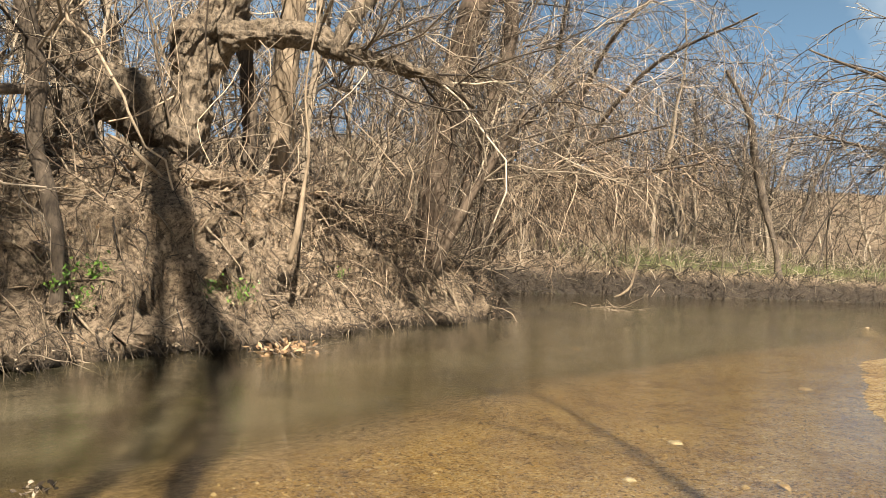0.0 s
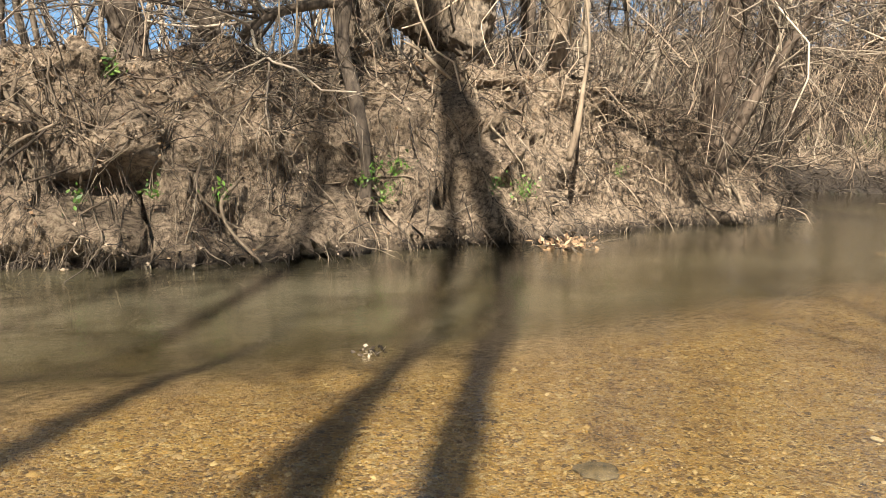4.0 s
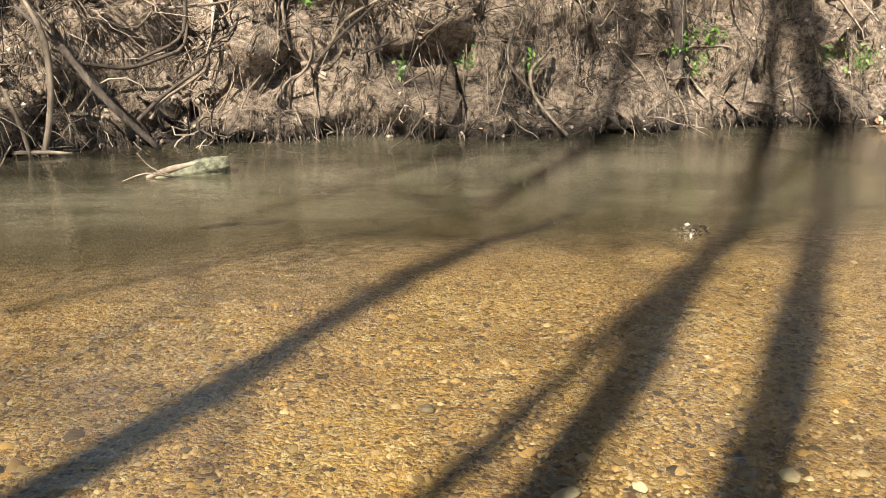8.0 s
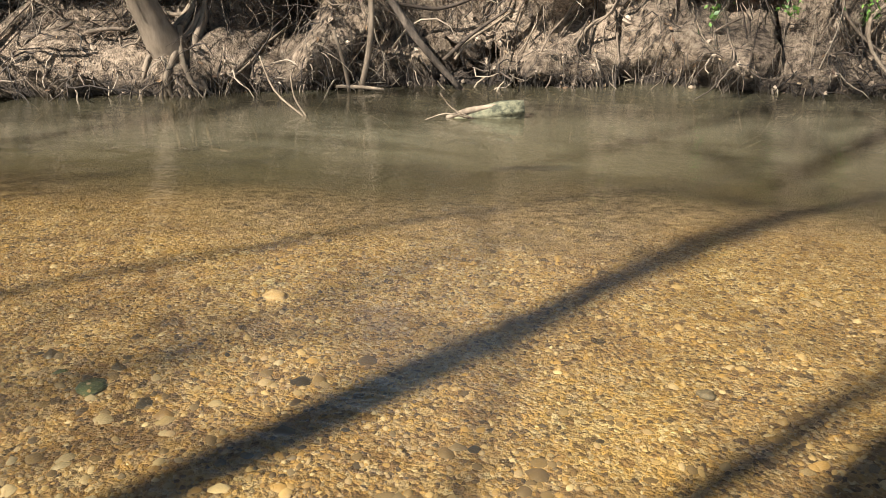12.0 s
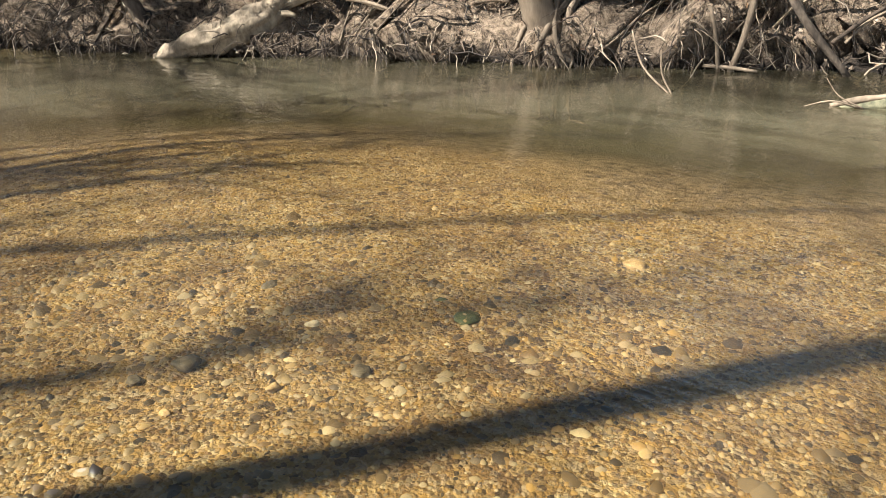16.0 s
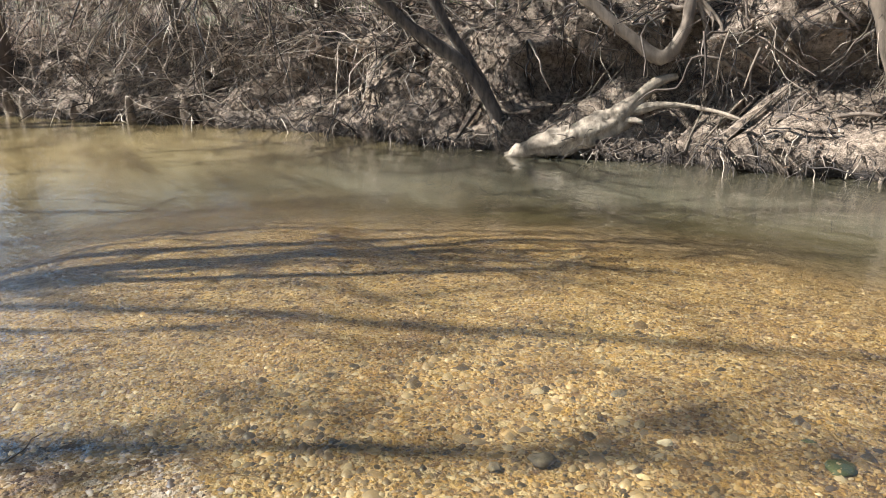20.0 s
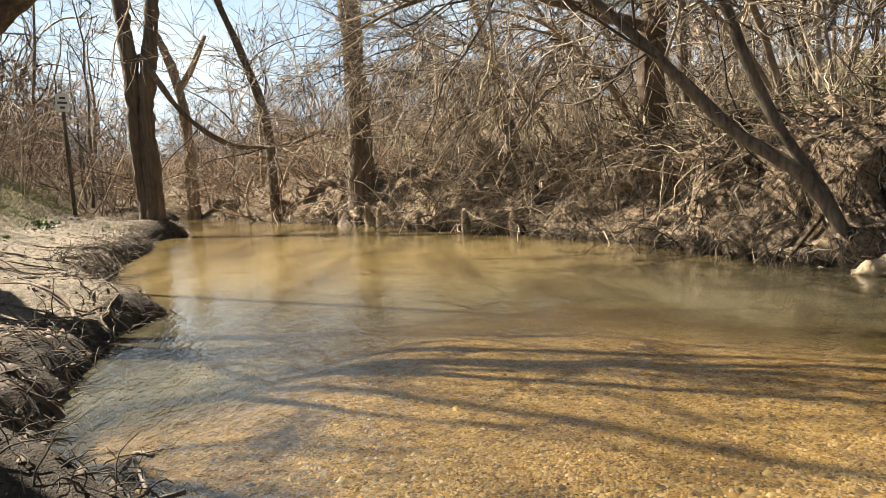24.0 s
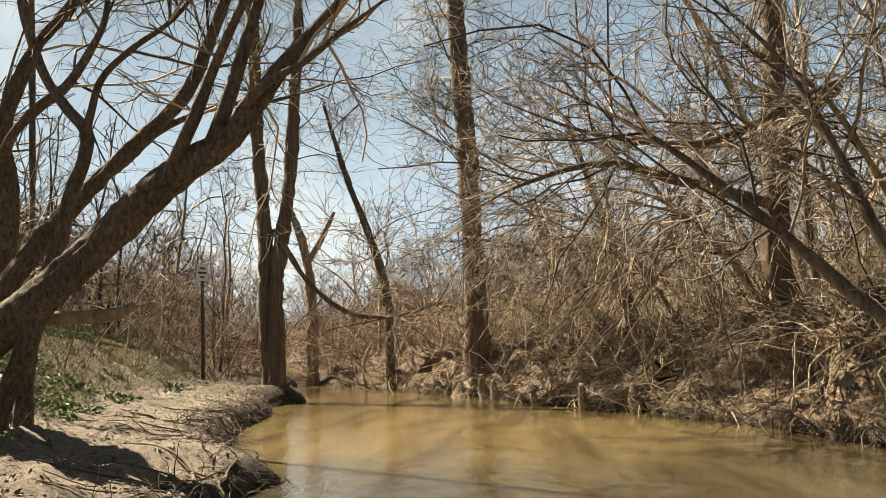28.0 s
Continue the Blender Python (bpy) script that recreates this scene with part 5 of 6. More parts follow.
def branch_thing(name, lines, material, label, category, sides=8, part="branch", rough=0.1):
    """A loose branch: one mesh a fork."""
    e = thing(name, lines[0][0][:3], label, category)
    for i, pts in enumerate(lines):
        part_of(limb_mesh(part, pts, material, sides, rough=rough, seed=i + 2), e)
    return e


def tufts(parent, name, at, n, size, spread, material):
    """Small leaves round a place."""
    p = np.asarray(at) + rng.normal(0, 1, (n, 3)) * spread
    nrm = unit(rng.normal(0, 1, (n, 3)) + [0, -0.4, 0.9])
    u = unit(np.cross(nrm, rng.normal(0, 1, (n, 3))))
    v = np.cross(nrm, u)
    s = size * rng.uniform(0.5, 1.4, (n, 1))
    rim = [p - u * s, p - v * s * 0.5 - nrm * s * 0.15, p + u * s - nrm * s * 0.35, p + v * s * 0.5 - nrm * s * 0.15]
    i = np.arange(n) * 4
    q = np.concatenate([np.stack([i, i + 1, i + 2], -1), np.stack([i, i + 2, i + 3], -1)])
    return part_of(mesh_of(name, np.stack(rim, 1).reshape(-1, 3), q, material, False), parent)


mossy_log = branch_thing("mossy_log", [[(-1.6, 6.36, -0.03, 0.035), (-1.48, 6.4, 0.0, 0.06), (-1.32, 6.46, 0.03, 0.078), (-1.14, 6.51, 0.055, 0.09), (-1.04, 6.54, 0.06, 0.082)]], M_MOSS, "broken mossy log lying half sunk in the creek", "log", 14, "log", 0.2)
part_of(limb_mesh("bare_top", [(-1.62, 6.34, 0.0, 0.015), (-1.46, 6.39, 0.05, 0.026), (-1.22, 6.46, 0.1, 0.012)], M_GREY, 8), mossy_log, "pale worn upper side")
part_of(limb_mesh("twig", [(-1.75, 6.18, 0.01, 0.004), (-1.6, 6.22, 0.06, 0.006), (-1.42, 6.36, 0.0, 0.006)], M_PALE, 6), mossy_log)
part_of(limb_mesh("twig", [(-1.66, 6.3, 0.2, 0.003), (-1.58, 6.3, 0.1, 0.005), (-1.4, 6.36, 0.0, 0.006)], M_PALE, 6), mossy_log)
branch_thing("snag", [
    [(-2.69, 7.17, -0.05, 0.024), (-2.6, 7.2, 0.3, 0.025), (-2.56, 7.21, 0.55, 0.028), (-2.6, 7.3, 0.98, 0.025), (-2.8, 7.5, 1.3, 0.015)],
    [(-2.76, 7.13, -0.02, 0.018), (-2.8, 7.12, 0.25, 0.02), (-2.88, 7.1, 0.55, 0.02)],
    [(-2.9, 7.12, 0.04, 0.014), (-2.65, 7.15, 0.04, 0.018), (-2.45, 7.2, 0.02, 0.012)],
], M_GREY, "barkless forked snag standing at the water's edge", "driftwood")
branch_thing("drift_branch", [[(-2.49, 7.35, 0.9, 0.03), (-2.17, 7.36, 0.45, 0.035), (-1.79, 7.47, 0.0, 0.025)], [(-2.9, 7.6, 1.2, 0.02), (-2.5, 7.45, 0.86, 0.028), (-2.2, 7.4, 0.5, 0.03)]], M_BARK, "dark dead branch leaning from the bank into the water", "driftwood")
branch_thing("drift_twig", [[(-3.12, 6.16, 0.45, 0.007), (-3.02, 6.15, 0.2, 0.009), (-2.7, 6.09, -0.03, 0.009)], [(-2.86, 6.16, 0.3, 0.005), (-2.83, 6.14, 0.14, 0.007), (-2.7, 6.09, -0.02, 0.007)]], M_PALE, "thin pale twig standing in the creek", "driftwood", 6)
branch_thing("fallen_log", [
    [(-7.95, 4.8, -0.05, 0.1), (-7.75, 4.9, 0.06, 0.115), (-7.45, 5.12, 0.16, 0.12), (-7.2, 5.35, 0.27, 0.13), (-7.02, 5.55, 0.38, 0.135), (-6.92, 5.68, 0.47, 0.12)],
    [(-6.98, 5.62, 0.47, 0.1), (-6.85, 5.8, 0.66, 0.08), (-6.76, 5.95, 0.8, 0.06), (-6.62, 6.1, 0.86, 0.025)],
    [(-6.98, 5.6, 0.4, 0.07), (-6.82, 5.66, 0.42, 0.045), (-6.68, 5.7, 0.4, 0.025)],
    [(-6.95, 5.66, 0.46, 0.07), (-6.7, 5.85, 0.56, 0.035), (-6.3, 6.1, 0.55, 0.02), (-5.9, 6.3, 0.42, 0.012)],
], M_LOG, "pale barkless fallen tree with broken root ends on the bank foot", "log", 18, "log", 0.3)
branch_thing("crooked_tree", [[(-7.76, 5.11, 2.31, 0.046), (-7.49, 5.11, 1.99, 0.055), (-7.19, 5.34, 1.67, 0.063), (-6.90, 5.65, 1.30, 0.069), (-6.64, 5.93, 1.06, 0.076), (-6.54, 6.06, 1.28, 0.064), (-6.56, 6.20, 1.68, 0.064), (-7.2, 7.2, 1.8, 0.09), (-7.2, 7.6, 1.75, 0.1)]], M_GREY, "bent grey trunk hanging in a hook from the bank", "tree", 10, "trunk")


def spread_roots(name, x, y, n, reach, r, label):
    """Surface roots that fan out from a trunk foot."""
    e = thing(name, (x, y, height(x, y)), label, "roots")
    for i in range(n):
        a = -math.pi * (i + 0.5) / n + rng.normal(0, 0.15)
        k = 12
        u = np.linspace(0, 1, k)
        xs = x + math.cos(a) * reach * u + 0.06 * np.cumsum(rng.normal(0, 0.5, k))
        ys = y + math.sin(a) * reach * 0.55 * u + 0.04 * np.cumsum(rng.normal(0, 0.5, k))
        line = lay(xs, ys, 0.02 + 0 * xs)
        line[0, 2] += 0.1
        line[1:-1] = (line[:-2] + line[1:-1] + line[2:]) / 3
        b = Bundle()
        b.add(line[None], taper([r * rng.uniform(0.6, 1.2)], k, 0.35), 7)
        part_of(b.build("root", M_GREY), e)
    return e


spread_roots("root_fan", -4.3, 6.85, 12, 0.8, 0.03, "bare roots fanning over the clay from a trunk foot")
spread_roots("root_fan", -17.8, 3.3, 9, 1.6, 0.05, "bare roots fanning over the bank from a leaning trunk")
spread_roots("root_fan", 3.52, 9.1, 8, 0.8, 0.02, "bare roots gripping the bank under a slim trunk")
spread_roots("root_fan", 11.8, 11.9, 14, 2.2, 0.05, "tangled bare roots under the leaning tree")
spread_roots("root_fan", -20.8, -0.9, 16, 1.9, 0.07, "cypress roots running into the water")
spread_roots("root_fan", -0.2, 8.9, 7, 1.1, 0.022, "bare roots gripping the clay bank")
spread_roots("root_fan", -6.6, 6.5, 8, 0.8, 0.025, "bare roots hanging over the dark hollow of the bank")
e = thing("drift_clump", (6.15, 8.61, 0.0), "clump of dead leaves and twigs caught in the creek", "driftwood")
tufts(e, "leaves", (6.15, 8.6, 0.06), 160, 0.05, (0.22, 0.12, 0.05), M_LEAF)
for line in grow(np.array([6.1, 8.6, 0.03]) + rng.normal(0, 0.12, (26, 3)) * [1, 1, 0.2], rng.normal(0, 1, (26, 3)) * [1, 1, 0.3], rng.uniform(0.3, 0.8, 26), 5, 0.2):
    part_of(Bundle().add(line[None], taper(rng.uniform(0.005, 0.011, 1), 5), 4).build("twig", M_TWIG), e)
e = thing("drift_clump", (2.01, 4.74, 0.0), "small tuft of foam and twigs on the water", "driftwood")
tufts(e, "leaves", (2.01, 4.74, 0.015), 40, 0.022, (0.05, 0.05, 0.012), M_BRUSH)
e = thing("drift_mat", (20.5, 12.5, 0.0), "mat of pale floating twigs on the creek", "driftwood")
for _ in range(24):
    b = Bundle()
    b.add(grow(np.array([[20.5, 13.0, 0.02]]) + rng.normal(0, 0.5, (1, 3)) * [1, 1, 0.03], rng.normal(0, 1, (1, 3)) * [1, 1, 0.1], rng.uniform(0.3, 1.0, 1), 4, 0.15), taper(rng.uniform(0.01, 0.02, 1), 4), 4)
    part_of(b.build("twig", M_BRUSH), e)
branch_thing("hanging_branch", [[(19.45, 11.5, 1.6, 0.02), (19.39, 11.6, 1.1, 0.03), (19.38, 11.69, 0.75, 0.035), (19.25, 11.9, 0.5, 0.03), (19.15, 12.05, 0.42, 0.015)]], M_PALE, "pale broken branch dangling over the creek", "branch")
branch_thing("dead_snag", [
    [(-25.6, -4.6, -0.1, 0.06), (-25.6, -4.7, 0.6, 0.06), (-25.6, -4.6, 1.1, 0.04), (-25.5, -4.3, 1.6, 0.02)],
    [(-25.6, -4.65, 0.6, 0.04), (-25.6, -5.0, 1.0, 0.03), (-25.6, -5.2, 1.3, 0.02)],
    [(-25.5, -4.2, -0.05, 0.05), (-25.4, -3.9, 0.3, 0.04), (-25.4, -3.5, 0.6, 0.02)],
    [(-25.6, -4.6, 0.1, 0.04), (-25.6, -5.2, 0.25, 0.03), (-25.6, -5.8, 0.5, 0.02)],
], M_PALE, "bleached branching snag standing in the far water", "driftwood")
branch_thing("fallen_branch", [[(4.35, 10.1, 2.6, 0.012), (4.5, 9.95, 2.5, 0.02), (4.82, 9.75, 2.2, 0.024), (4.9, 9.68, 2.12, 0.012)], [(4.75, 9.8, 2.27, 0.012), (4.6, 9.6, 2.0, 0.01), (4.55, 9.5, 1.9, 0.006)]], M_PALE, "bleached fallen branch lying on the bank crest", "branch")
branch_thing("drift_stick", [[(-3.28, -0.99, 0.13, 0.012), (-3.49, -0.97, 0.06, 0.012), (-3.60, -0.83, 0.05, 0.012)]], M_DARK, "short dark wet stick lying at the water's edge", "driftwood", 8)
branch_thing("drift_stick", [[(-4.08, -1.21, 0.05, 0.012), (-3.85, -1.10, 0.05, 0.012), (-3.65, -1.01, 0.04, 0.012)]], M_DARK, "short dark wet stick lying at the water's edge", "driftwood", 8)
branch_thing("drift_stick", [[(-3.95, -1.21, 0.05, 0.012), (-4.15, -1.21, 0.05, 0.012), (-4.09, -1.12, 0.05, 0.012)]], M_DARK, "short dark wet stick lying at the water's edge", "driftwood", 8)
branch_thing("cut_log", [[(-8.2, -5.02, 1.86, 0.06), (-8.33, -4.73, 1.85, 0.073), (-8.35, -4.43, 1.84, 0.08), (-8.37, -4.18, 1.85, 0.08), (-8.38, -4.03, 1.88, 0.067), (-8.38, -3.88, 1.95, 0.043)]], M_PALE, "barkless broken limb jutting from the leaning tree", "log", 12, "limb")

PLANTS = [(3.93, 9.12, 0.95, 1.0), (3.75, 9.0, 0.62, 0.8), (3.6, 9.08, 0.9, 0.6), (0.32, 8.27, 0.33, 0.7), (0.42, 8.4, 0.65, 0.45), (1.06, 8.4, 0.7, 0.5), (5.94, 9.4, 0.68, 1.0), (5.5, 9.4, 0.75, 0.7), (8.46, 10.56, 0.92, 0.5), (0.76, 9.15, 1.9, 0.6), (-0.51, 8.55, 1.28, 0.5), (1.72, 8.46, 0.67, 0.5), (3.47, 9.0, 0.8, 0.6), (-9.8, -5.6, 1.2, 1.3), (-11.2, -6.4, 1.6, 1.5), (-18.6, -6.6, 0.75, 1.3)]
for px, py, pz, size in PLANTS:
    pz = float(lay(np.array([px]), np.array([py]), np.zeros(1))[0, 2]) if px < -5 else pz
    e = thing("plant", (px, py, pz), "small green leafy plant rooted in the clay bank", "plant", "green plants on the banks")
    m = int(10 + 8 * size)
    l = grow(np.repeat([[px, py + 0.06, pz - 0.06]], m, 0), rng.normal(0, 0.6, (m, 3)) + [0, -0.5, 0.8], 0.24 * size * rng.uniform(0.5, 1.2, m), 4, 0.2)
    for line in l:
        part_of(Bundle().add(line[None], taper(np.full(1, 0.004), 4), 4).build("stalk", M_GREEN), e)
    tufts(e, "leaves", (px, py - 0.06, pz + 0.05), int(55 * size), 0.028, (0.1 * size, 0.06 * size, 0.1 * size), M_GREEN)


clutter("grass", 2600, "short green and straw-coloured grass on the bank top", M_GRASS, strip(-18, -5.5, 1.6, 6), (0.1, 0.34), (0.005, 0.009), -0.05, 1.0)
for kx, ky, tall, wide, bend in ((-15.97, 1.55, 0.62, 0.1, 0.12), (-14.6, 2.36, 0.55, 0.11, -0.1), (-19.7, -0.55, 0.5, 0.1, 0.08), (-19.1, -0.25, 0.36, 0.08, -0.06), (-17.3, 0.65, 0.42, 0.09, 0.1)):
    foot_at = float(lay(np.array([kx]), np.array([ky]), np.zeros(1))[0, 2])
    knee = limb_mesh("cypress_knee", [(kx, ky, foot_at - 0.2, wide * 1.7), (kx + bend * 0.3, ky - 0.05, foot_at + 0.1, wide), (kx + bend * 0.7, ky - 0.08, foot_at + tall * 0.6, wide * 0.75), (kx + bend, ky - 0.06, foot_at + tall, wide * 0.45)], M_PALE, 12, rough=0.25, seed=int(10 * tall))
    tagged(knee, "pale knobby cypress knee standing at the waterline", "root", "cypress knees on the bank")

# ---- vines ----
def vine_strand(points, label):
    ob = limb_mesh("vine", points, M_PALE, 6, rough=0.08)
    return tagged(ob, label, "vine", "vines on the bank")


vine_strand([(2.75, 9.4, 4.6, 0.012), (2.73, 9.32, 3.2, 0.013), (2.72, 9.3, 1.73, 0.014), (2.7, 9.2, 0.86, 0.012)], "pale vine hanging straight down before the bank")
vine_strand([(2.5, 9.4, 4.2, 0.01), (2.53, 9.28, 2.27, 0.011), (2.57, 9.22, 1.21, 0.01)], "pale vine hanging straight down before the bank")
vine_strand([(2.0, 8.75, 0.85, 0.012), (1.89, 8.5, 0.78, 0.016), (1.73, 8.4, 0.64, 0.018), (1.74, 8.3, 0.43, 0.018), (1.89, 8.15, 0.21, 0.017), (2.05, 8.0, 0.04, 0.02)], "pale curved root arching down to the water")
vine_strand([(7.0, 9.4, 5.2, 0.012), (6.76, 9.41, 3.45, 0.016), (6.8, 9.3, 2.6, 0.02), (6.79, 9.35, 2.19, 0.03), (6.75, 9.4, 1.5, 0.05), (6.72, 9.5, 1.1, 0.04)], "thick pale vine stem hanging to the bank")


def vine_curtain(name, xs, ys, z0, z1, n, label):
    x, y = rng.uniform(*xs, n), rng.uniform(*ys, n)
    top = rng.uniform(*z0, n)
    k = 9
    u = np.linspace(0, 1, k)[None]
    low = np.maximum(rng.uniform(*z1, n), 0.6)
    sway = rng.normal(0, 0.8, (n, 2))
    bow = rng.normal(0, 0.45, (n, 2))
    line = np.stack([x[:, None] + sway[:, :1] * u + bow[:, :1] * np.sin(u * 3.14), y[:, None] + sway[:, 1:] * u * 0.6 + bow[:, 1:] * 0.6 * np.sin(u * 3.14), top[:, None] + (low - top)[:, None] * u], -1)
    line += rng.normal(0, 0.05, line.shape)
    b = Bundle()
    b.add(line, taper(rng.lognormal(math.log(0.0068), 0.4, n), k, 0.7), 4)
    return tagged(b.build(name, M_VINE), label, "vines", kind="stuff")


vine_curtain("hanging_vines", (5.6, 10.5), (9.9, 11.6), (3.2, 6.5), (1.6, 2.8), 90, "curtain of pale dry vines hanging under the gnarled tree")
vine_curtain("hanging_vines", (10.8, 14.0), (10.3, 12.3), (3.5, 8), (1.0, 3.2), 60, "dry vines hanging in the leaning tree")
vine_curtain("hanging_vines", (-1.5, 4.5), (9.2, 11.0), (3.0, 5.5), (1.4, 2.4), 60, "thin dry vines hanging over the bank")

SNAKES = [
    [(-2.54, 7.63, 0.75, 0.020), (-2.34, 7.72, 0.71, 0.019), (-2.12, 7.83, 0.68, 0.018), (-1.82, 8.02, 0.77, 0.017), (-1.67, 8.10, 0.84, 0.016), (-1.63, 8.20, 1.02, 0.015), (-1.64, 8.29, 1.23, 0.014)],
    [(-0.86, 8.02, 0.25, 0.011), (-0.76, 8.16, 0.48, 0.010), (-0.55, 8.27, 0.63, 0.010), (-0.48, 8.37, 0.81, 0.009), (-0.52, 8.44, 1.02, 0.008), (-0.65, 8.48, 1.18, 0.008)],
    [(-1.91, 7.69, 0.24, 0.014), (-1.81, 7.84, 0.40, 0.013), (-1.63, 7.98, 0.52, 0.012), (-1.47, 8.07, 0.64, 0.010)],
    [(-0.44, 8.33, 0.71, 0.018), (-0.22, 8.47, 0.94, 0.016), (0.07, 8.59, 1.19, 0.015), (0.15, 8.63, 1.27, 0.013)],
    [(-1.53, 8.20, 0.97, 0.013), (-1.33, 8.31, 1.11, 0.011), (-1.15, 8.42, 1.26, 0.010)],
    [(-2.80, 7.71, 1.16, 0.020), (-2.65, 7.68, 0.98, 0.018), (-2.71, 7.57, 0.74, 0.017), (-2.78, 7.46, 0.56, 0.015)],
    [(0.34, 8.31, 0.44, 0.010), (0.51, 8.37, 0.55, 0.009), (0.65, 8.39, 0.61, 0.008)],
    [(11.11, 11.67, 1.57, 0.030), (11.10, 11.29, 1.04, 0.027), (11.61, 11.15, 0.51, 0.025), (12.22, 11.11, 0.12, 0.022)],
    [(10.36, 11.31, 1.44, 0.025), (10.45, 11.13, 0.92, 0.023), (10.73, 11.00, 0.41, 0.021), (10.27, 10.07, 0.10, 0.018)],
    [(8.41, 11.48, 2.34, 0.030), (7.69, 10.65, 1.72, 0.026), (7.36, 10.20, 1.10, 0.023)],
    [(1.56, 8.57, 1.03, 0.016), (1.49, 8.46, 0.76, 0.015), (1.69, 8.40, 0.48, 0.013), (2.06, 8.37, 0.25, 0.012)],
    [(-6.3, 6.07, 0.55, 0.022), (-6.01, 6.14, 0.51, 0.018), (-5.8, 6.2, 0.45, 0.015)],
    [(-5.57, 6.35, 0.48, 0.02), (-5.37, 6.47, 0.51, 0.017), (-5.19, 6.57, 0.6, 0.013)],
    [(-5.06, 6.58, 0.52, 0.02), (-4.83, 6.67, 0.55, 0.017), (-4.69, 6.68, 0.54, 0.013)],
    [(-5.03, 6.59, 0.44, 0.018), (-4.85, 6.65, 0.37, 0.016), (-4.64, 6.67, 0.41, 0.013), (-4.55, 6.66, 0.5, 0.011)],
    [(-5.73, 5.55, 1.32, 0.011), (-5.70, 5.56, 1.02, 0.009), (-5.71, 5.55, 0.77, 0.007)],
    [(-5.32, 5.82, 1.16, 0.013), (-5.39, 5.79, 0.96, 0.011), (-5.43, 5.77, 0.81, 0.008)],
    [(-5.52, 5.64, 1.31, 0.010), (-5.57, 5.61, 1.12, 0.008), (-5.60, 5.60, 0.87, 0.006)],
    [(-5.64, 5.72, 1.06, 0.013), (-5.87, 5.58, 1.09, 0.012), (-5.99, 5.49, 0.80, 0.010), (-6.18, 5.37, 0.78, 0.009), (-6.29, 5.29, 0.68, 0.007)],
    [(-0.93, 8.62, 1.76, 0.03), (-0.97, 8.61, 1.55, 0.026), (-0.83, 8.65, 1.45, 0.022), (-0.87, 8.64, 1.61, 0.019)],
    [(-1.0, 8.51, 1.29, 0.022), (-0.79, 8.66, 1.72, 0.018), (-0.49, 8.83, 1.72, 0.015)],
    [(-1.61, 8.15, 1.57, 0.025), (-1.61, 8.09, 1.18, 0.022), (-1.63, 8.02, 0.99, 0.019), (-2.0, 7.82, 0.75, 0.016)],
    [(-0.49, 8.73, 1.57, 0.018), (-0.28, 8.78, 1.44, 0.015), (-0.06, 8.84, 1.46, 0.012)],
    [(-0.58, 8.3, 0.69, 0.022), (-0.44, 8.45, 0.71, 0.019), (-0.13, 8.63, 1.12, 0.017), (0.24, 8.76, 1.33, 0.014)],
    [(-0.0, 8.45, 0.79, 0.013), (0.19, 8.52, 0.85, 0.011), (0.39, 8.57, 0.93, 0.009)],
    [(0.34, 8.32, 0.43, 0.014), (0.51, 8.35, 0.55, 0.012), (0.67, 8.38, 0.63, 0.009)],
    [(-0.83, 8.05, 0.35, 0.014), (-0.71, 8.18, 0.54, 0.013), (-0.51, 8.33, 0.66, 0.011), (-0.48, 8.44, 0.93, 0.01), (-0.65, 8.49, 1.16, 0.008)],
    [(-2.0, 7.63, 0.24, 0.02), (-1.8, 7.8, 0.44, 0.017), (-1.48, 7.99, 0.67, 0.013)],
    [(-1.76, 8.12, 1.2, 0.014), (-1.46, 8.25, 1.23, 0.012), (-1.08, 8.38, 1.31, 0.009)],
]
for i, pts in enumerate(SNAKES):
    tagged(limb_mesh("snaking_root", pts, M_ROOTS[i % 3], 8, rough=0.12, seed=i), ("dark", "brown", "pale")[i % 3] + " thick root snaking over the clay bank face", "root", "exposed roots on the bank")

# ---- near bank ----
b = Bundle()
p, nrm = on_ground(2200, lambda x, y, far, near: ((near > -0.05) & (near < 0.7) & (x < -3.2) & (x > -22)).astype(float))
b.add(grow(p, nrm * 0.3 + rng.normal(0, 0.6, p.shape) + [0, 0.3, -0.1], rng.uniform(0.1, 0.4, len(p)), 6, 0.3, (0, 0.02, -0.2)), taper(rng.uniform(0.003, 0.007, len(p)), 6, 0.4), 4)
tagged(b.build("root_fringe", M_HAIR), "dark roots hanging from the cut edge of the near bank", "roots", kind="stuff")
for i in range(70):
    x0 = rng.uniform(-15, -4.2)
    k = 14
    u = np.linspace(0, 1, k)
    ny = np.interp(-x0, -np.array(NEAR_X), NEAR_Y)
    xs = x0 + rng.uniform(-1.6, 1.6) * u + 0.1 * np.sin(u * 6 + i)
    ys = ny - rng.uniform(0.2, 2.2) * u - 0.05 + 0.08 * np.sin(u * 9 + 2 * i)
    line = lay(xs, ys, 0.012 + 0 * xs)
    line[1:-1] = (line[:-2] + line[1:-1] + line[2:]) / 3
    b = Bundle()
    b.add(line[None], taper([rng.lognormal(math.log(0.012), 0.4)], k, 0.4), 7)
    tagged(b.build("surface_root", M_ROOTS[i % 2]), ("dark", "brown")[i % 2] + " root creeping over the sandy near bank", "root", "roots on the near bank")
p, nrm = on_ground(5200, lambda x, y, far, near: ((near > 2.3) & (near < 7) & (x < -7) & (x > -26)).astype(float))
b = Bundle()
b.add(grow(p, nrm + rng.normal(0, 0.35, p.shape), rng.uniform(0.12, 0.5, len(p)), 4, 0.18, (0, 0, -0.08)), taper(rng.uniform(0.004, 0.007, len(p)), 4, 0.4), 3)
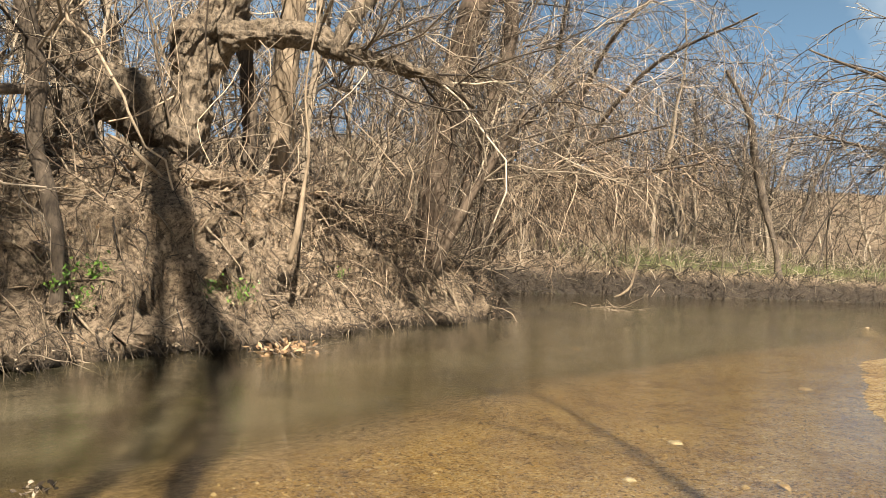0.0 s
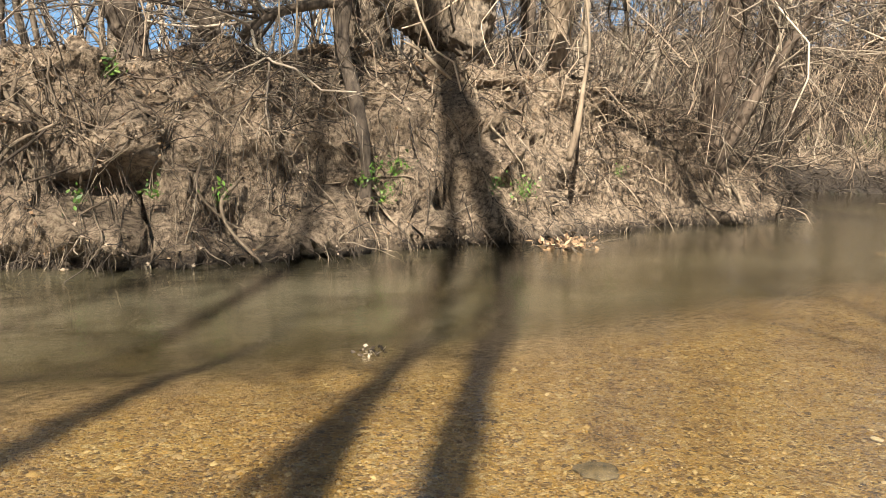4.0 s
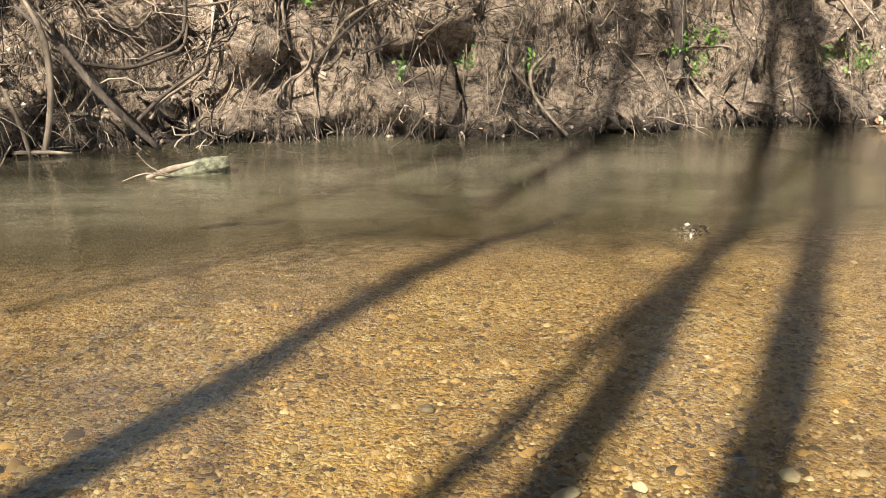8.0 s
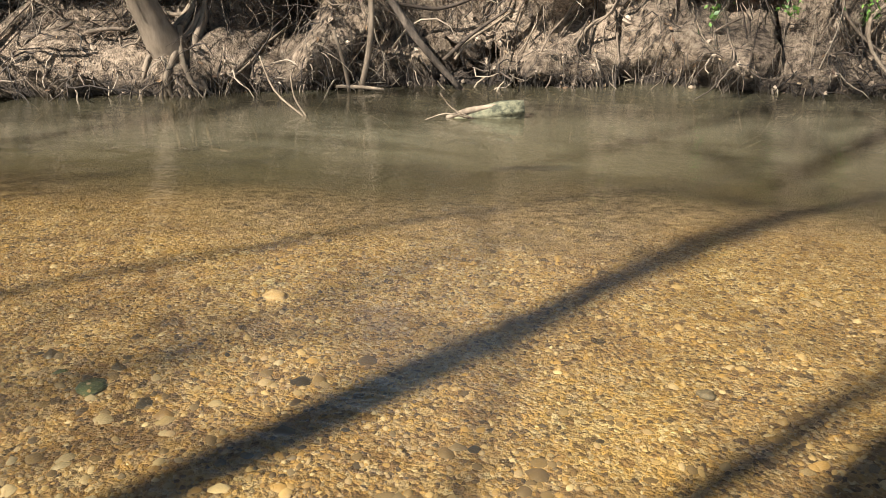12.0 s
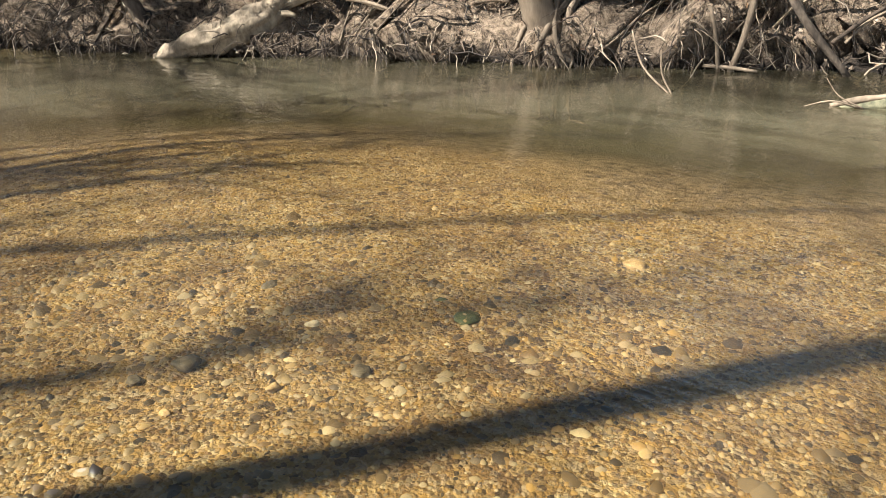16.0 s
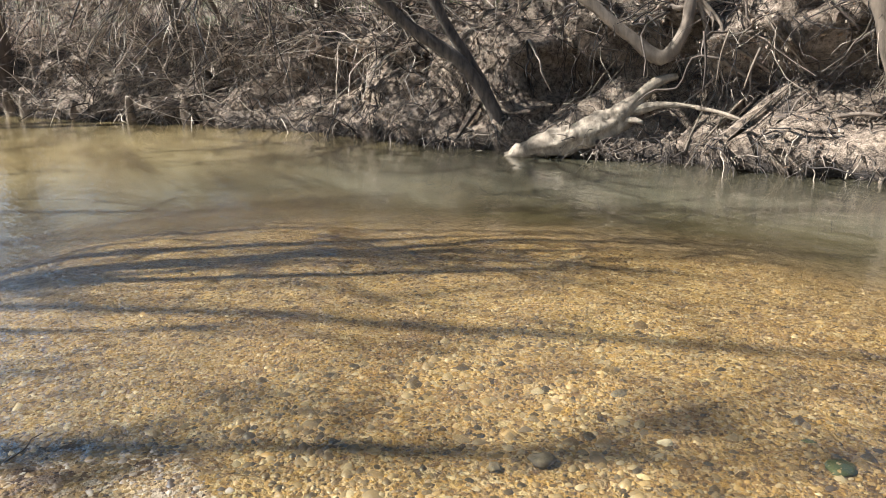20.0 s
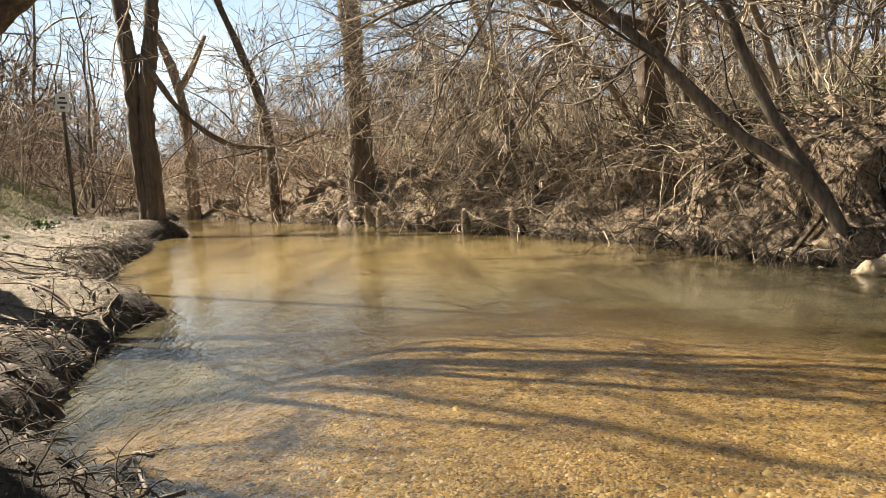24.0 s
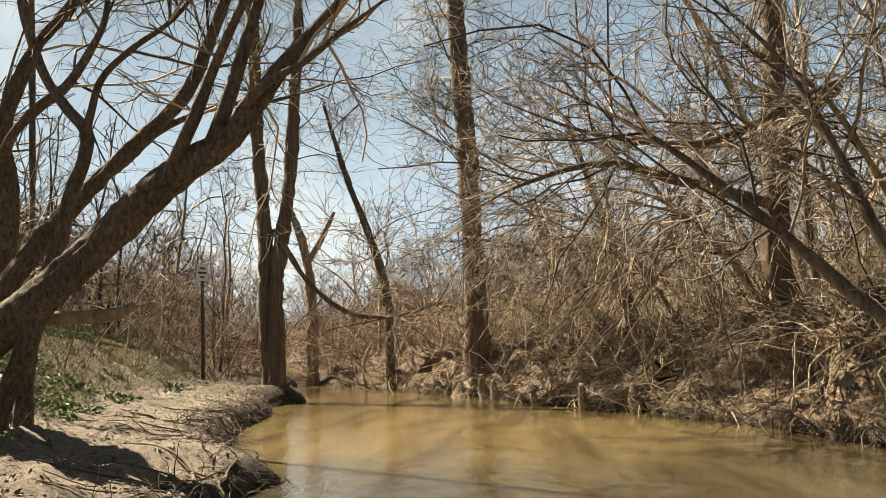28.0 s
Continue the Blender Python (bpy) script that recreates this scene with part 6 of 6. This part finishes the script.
tagged(b.build("grass", M_GRASS), "green and straw-coloured grass on the near bank", "grass", kind="stuff")
p, nrm = on_ground(2600, lambda x, y, far, near: ((far > 0.9) & (far < 7) & (x > 29) & (x < 60)) + 0.8 * ((far > 1.4) & (far < 6) & (x < -5) & (x > -16)).astype(float))
b = Bundle()
b.add(grow(p, nrm + rng.normal(0, 0.35, p.shape), rng.uniform(0.15, 0.5, len(p)), 4, 0.18, (0, 0, -0.08)), taper(rng.uniform(0.006, 0.012, len(p)), 4, 0.4), 3)
tagged(b.build("grass", M_GRASS), "green grass on the bank top", "grass", kind="stuff")


# ---- sign ----
def box(name, size, material, bevel=0.004):
    bm = bmesh.new()
    bmesh.ops.create_cube(bm, size=1.0)
    bmesh.ops.scale(bm, vec=size, verts=bm.verts)
    bmesh.ops.bevel(bm, geom=bm.edges[:], offset=bevel, segments=2, affect="EDGES")
    me = bpy.data.meshes.new(name)
    bm.to_mesh(me)
    bm.free()
    me.materials.append(material)
    return new(name, me)


M_SIGN = stone_material("sign_paint", (0.66, 0.66, 0.63), (0.8, 0.8, 0.78), 0.5)
M_INK = stone_material("ink", (0.03, 0.03, 0.03), (0.06, 0.06, 0.06), 0.6)
sx, sy = -22.53, -8.86
sz = height(sx, sy)
sign = thing("sign", (sx, sy, sz), "white rectangular notice board on a brown post", "sign")
turn = math.atan2(sy - 0.16, sx + 0.29) - math.pi / 2
part_of(limb_mesh("post", [(sx, sy, sz - 0.3, 0.06), (sx, sy, sz + 1.4, 0.055), (sx + 0.02, sy, 3.9, 0.05)], M_BARK, 8), sign)
board = box("board", (0.34, 0.02, 0.48), M_SIGN)
board.matrix_world = Matrix.Translation((sx + 0.07, sy + 0.03, 3.76)) @ Euler((0, radians(4), turn)).to_matrix().to_4x4()
board.parent, board.matrix_parent_inverse = sign, Matrix.Translation(sign.location).inverted()
for i, wide in enumerate((0.16, 0.24, 0.13)):
    bar = box("lettering", (wide, 0.006, 0.06), M_INK, 0.001)
    bar.parent = board
    bar.location = (0, -0.012, 0.13 - 0.13 * i)
clutter("bank_brush", 2000, "russet dry brush on the low shore at the bend", M_RUSSET, strip(-36, -21.5, 0.05, 5), (0.5, 1.7), (0.008, 0.017), -0.06)
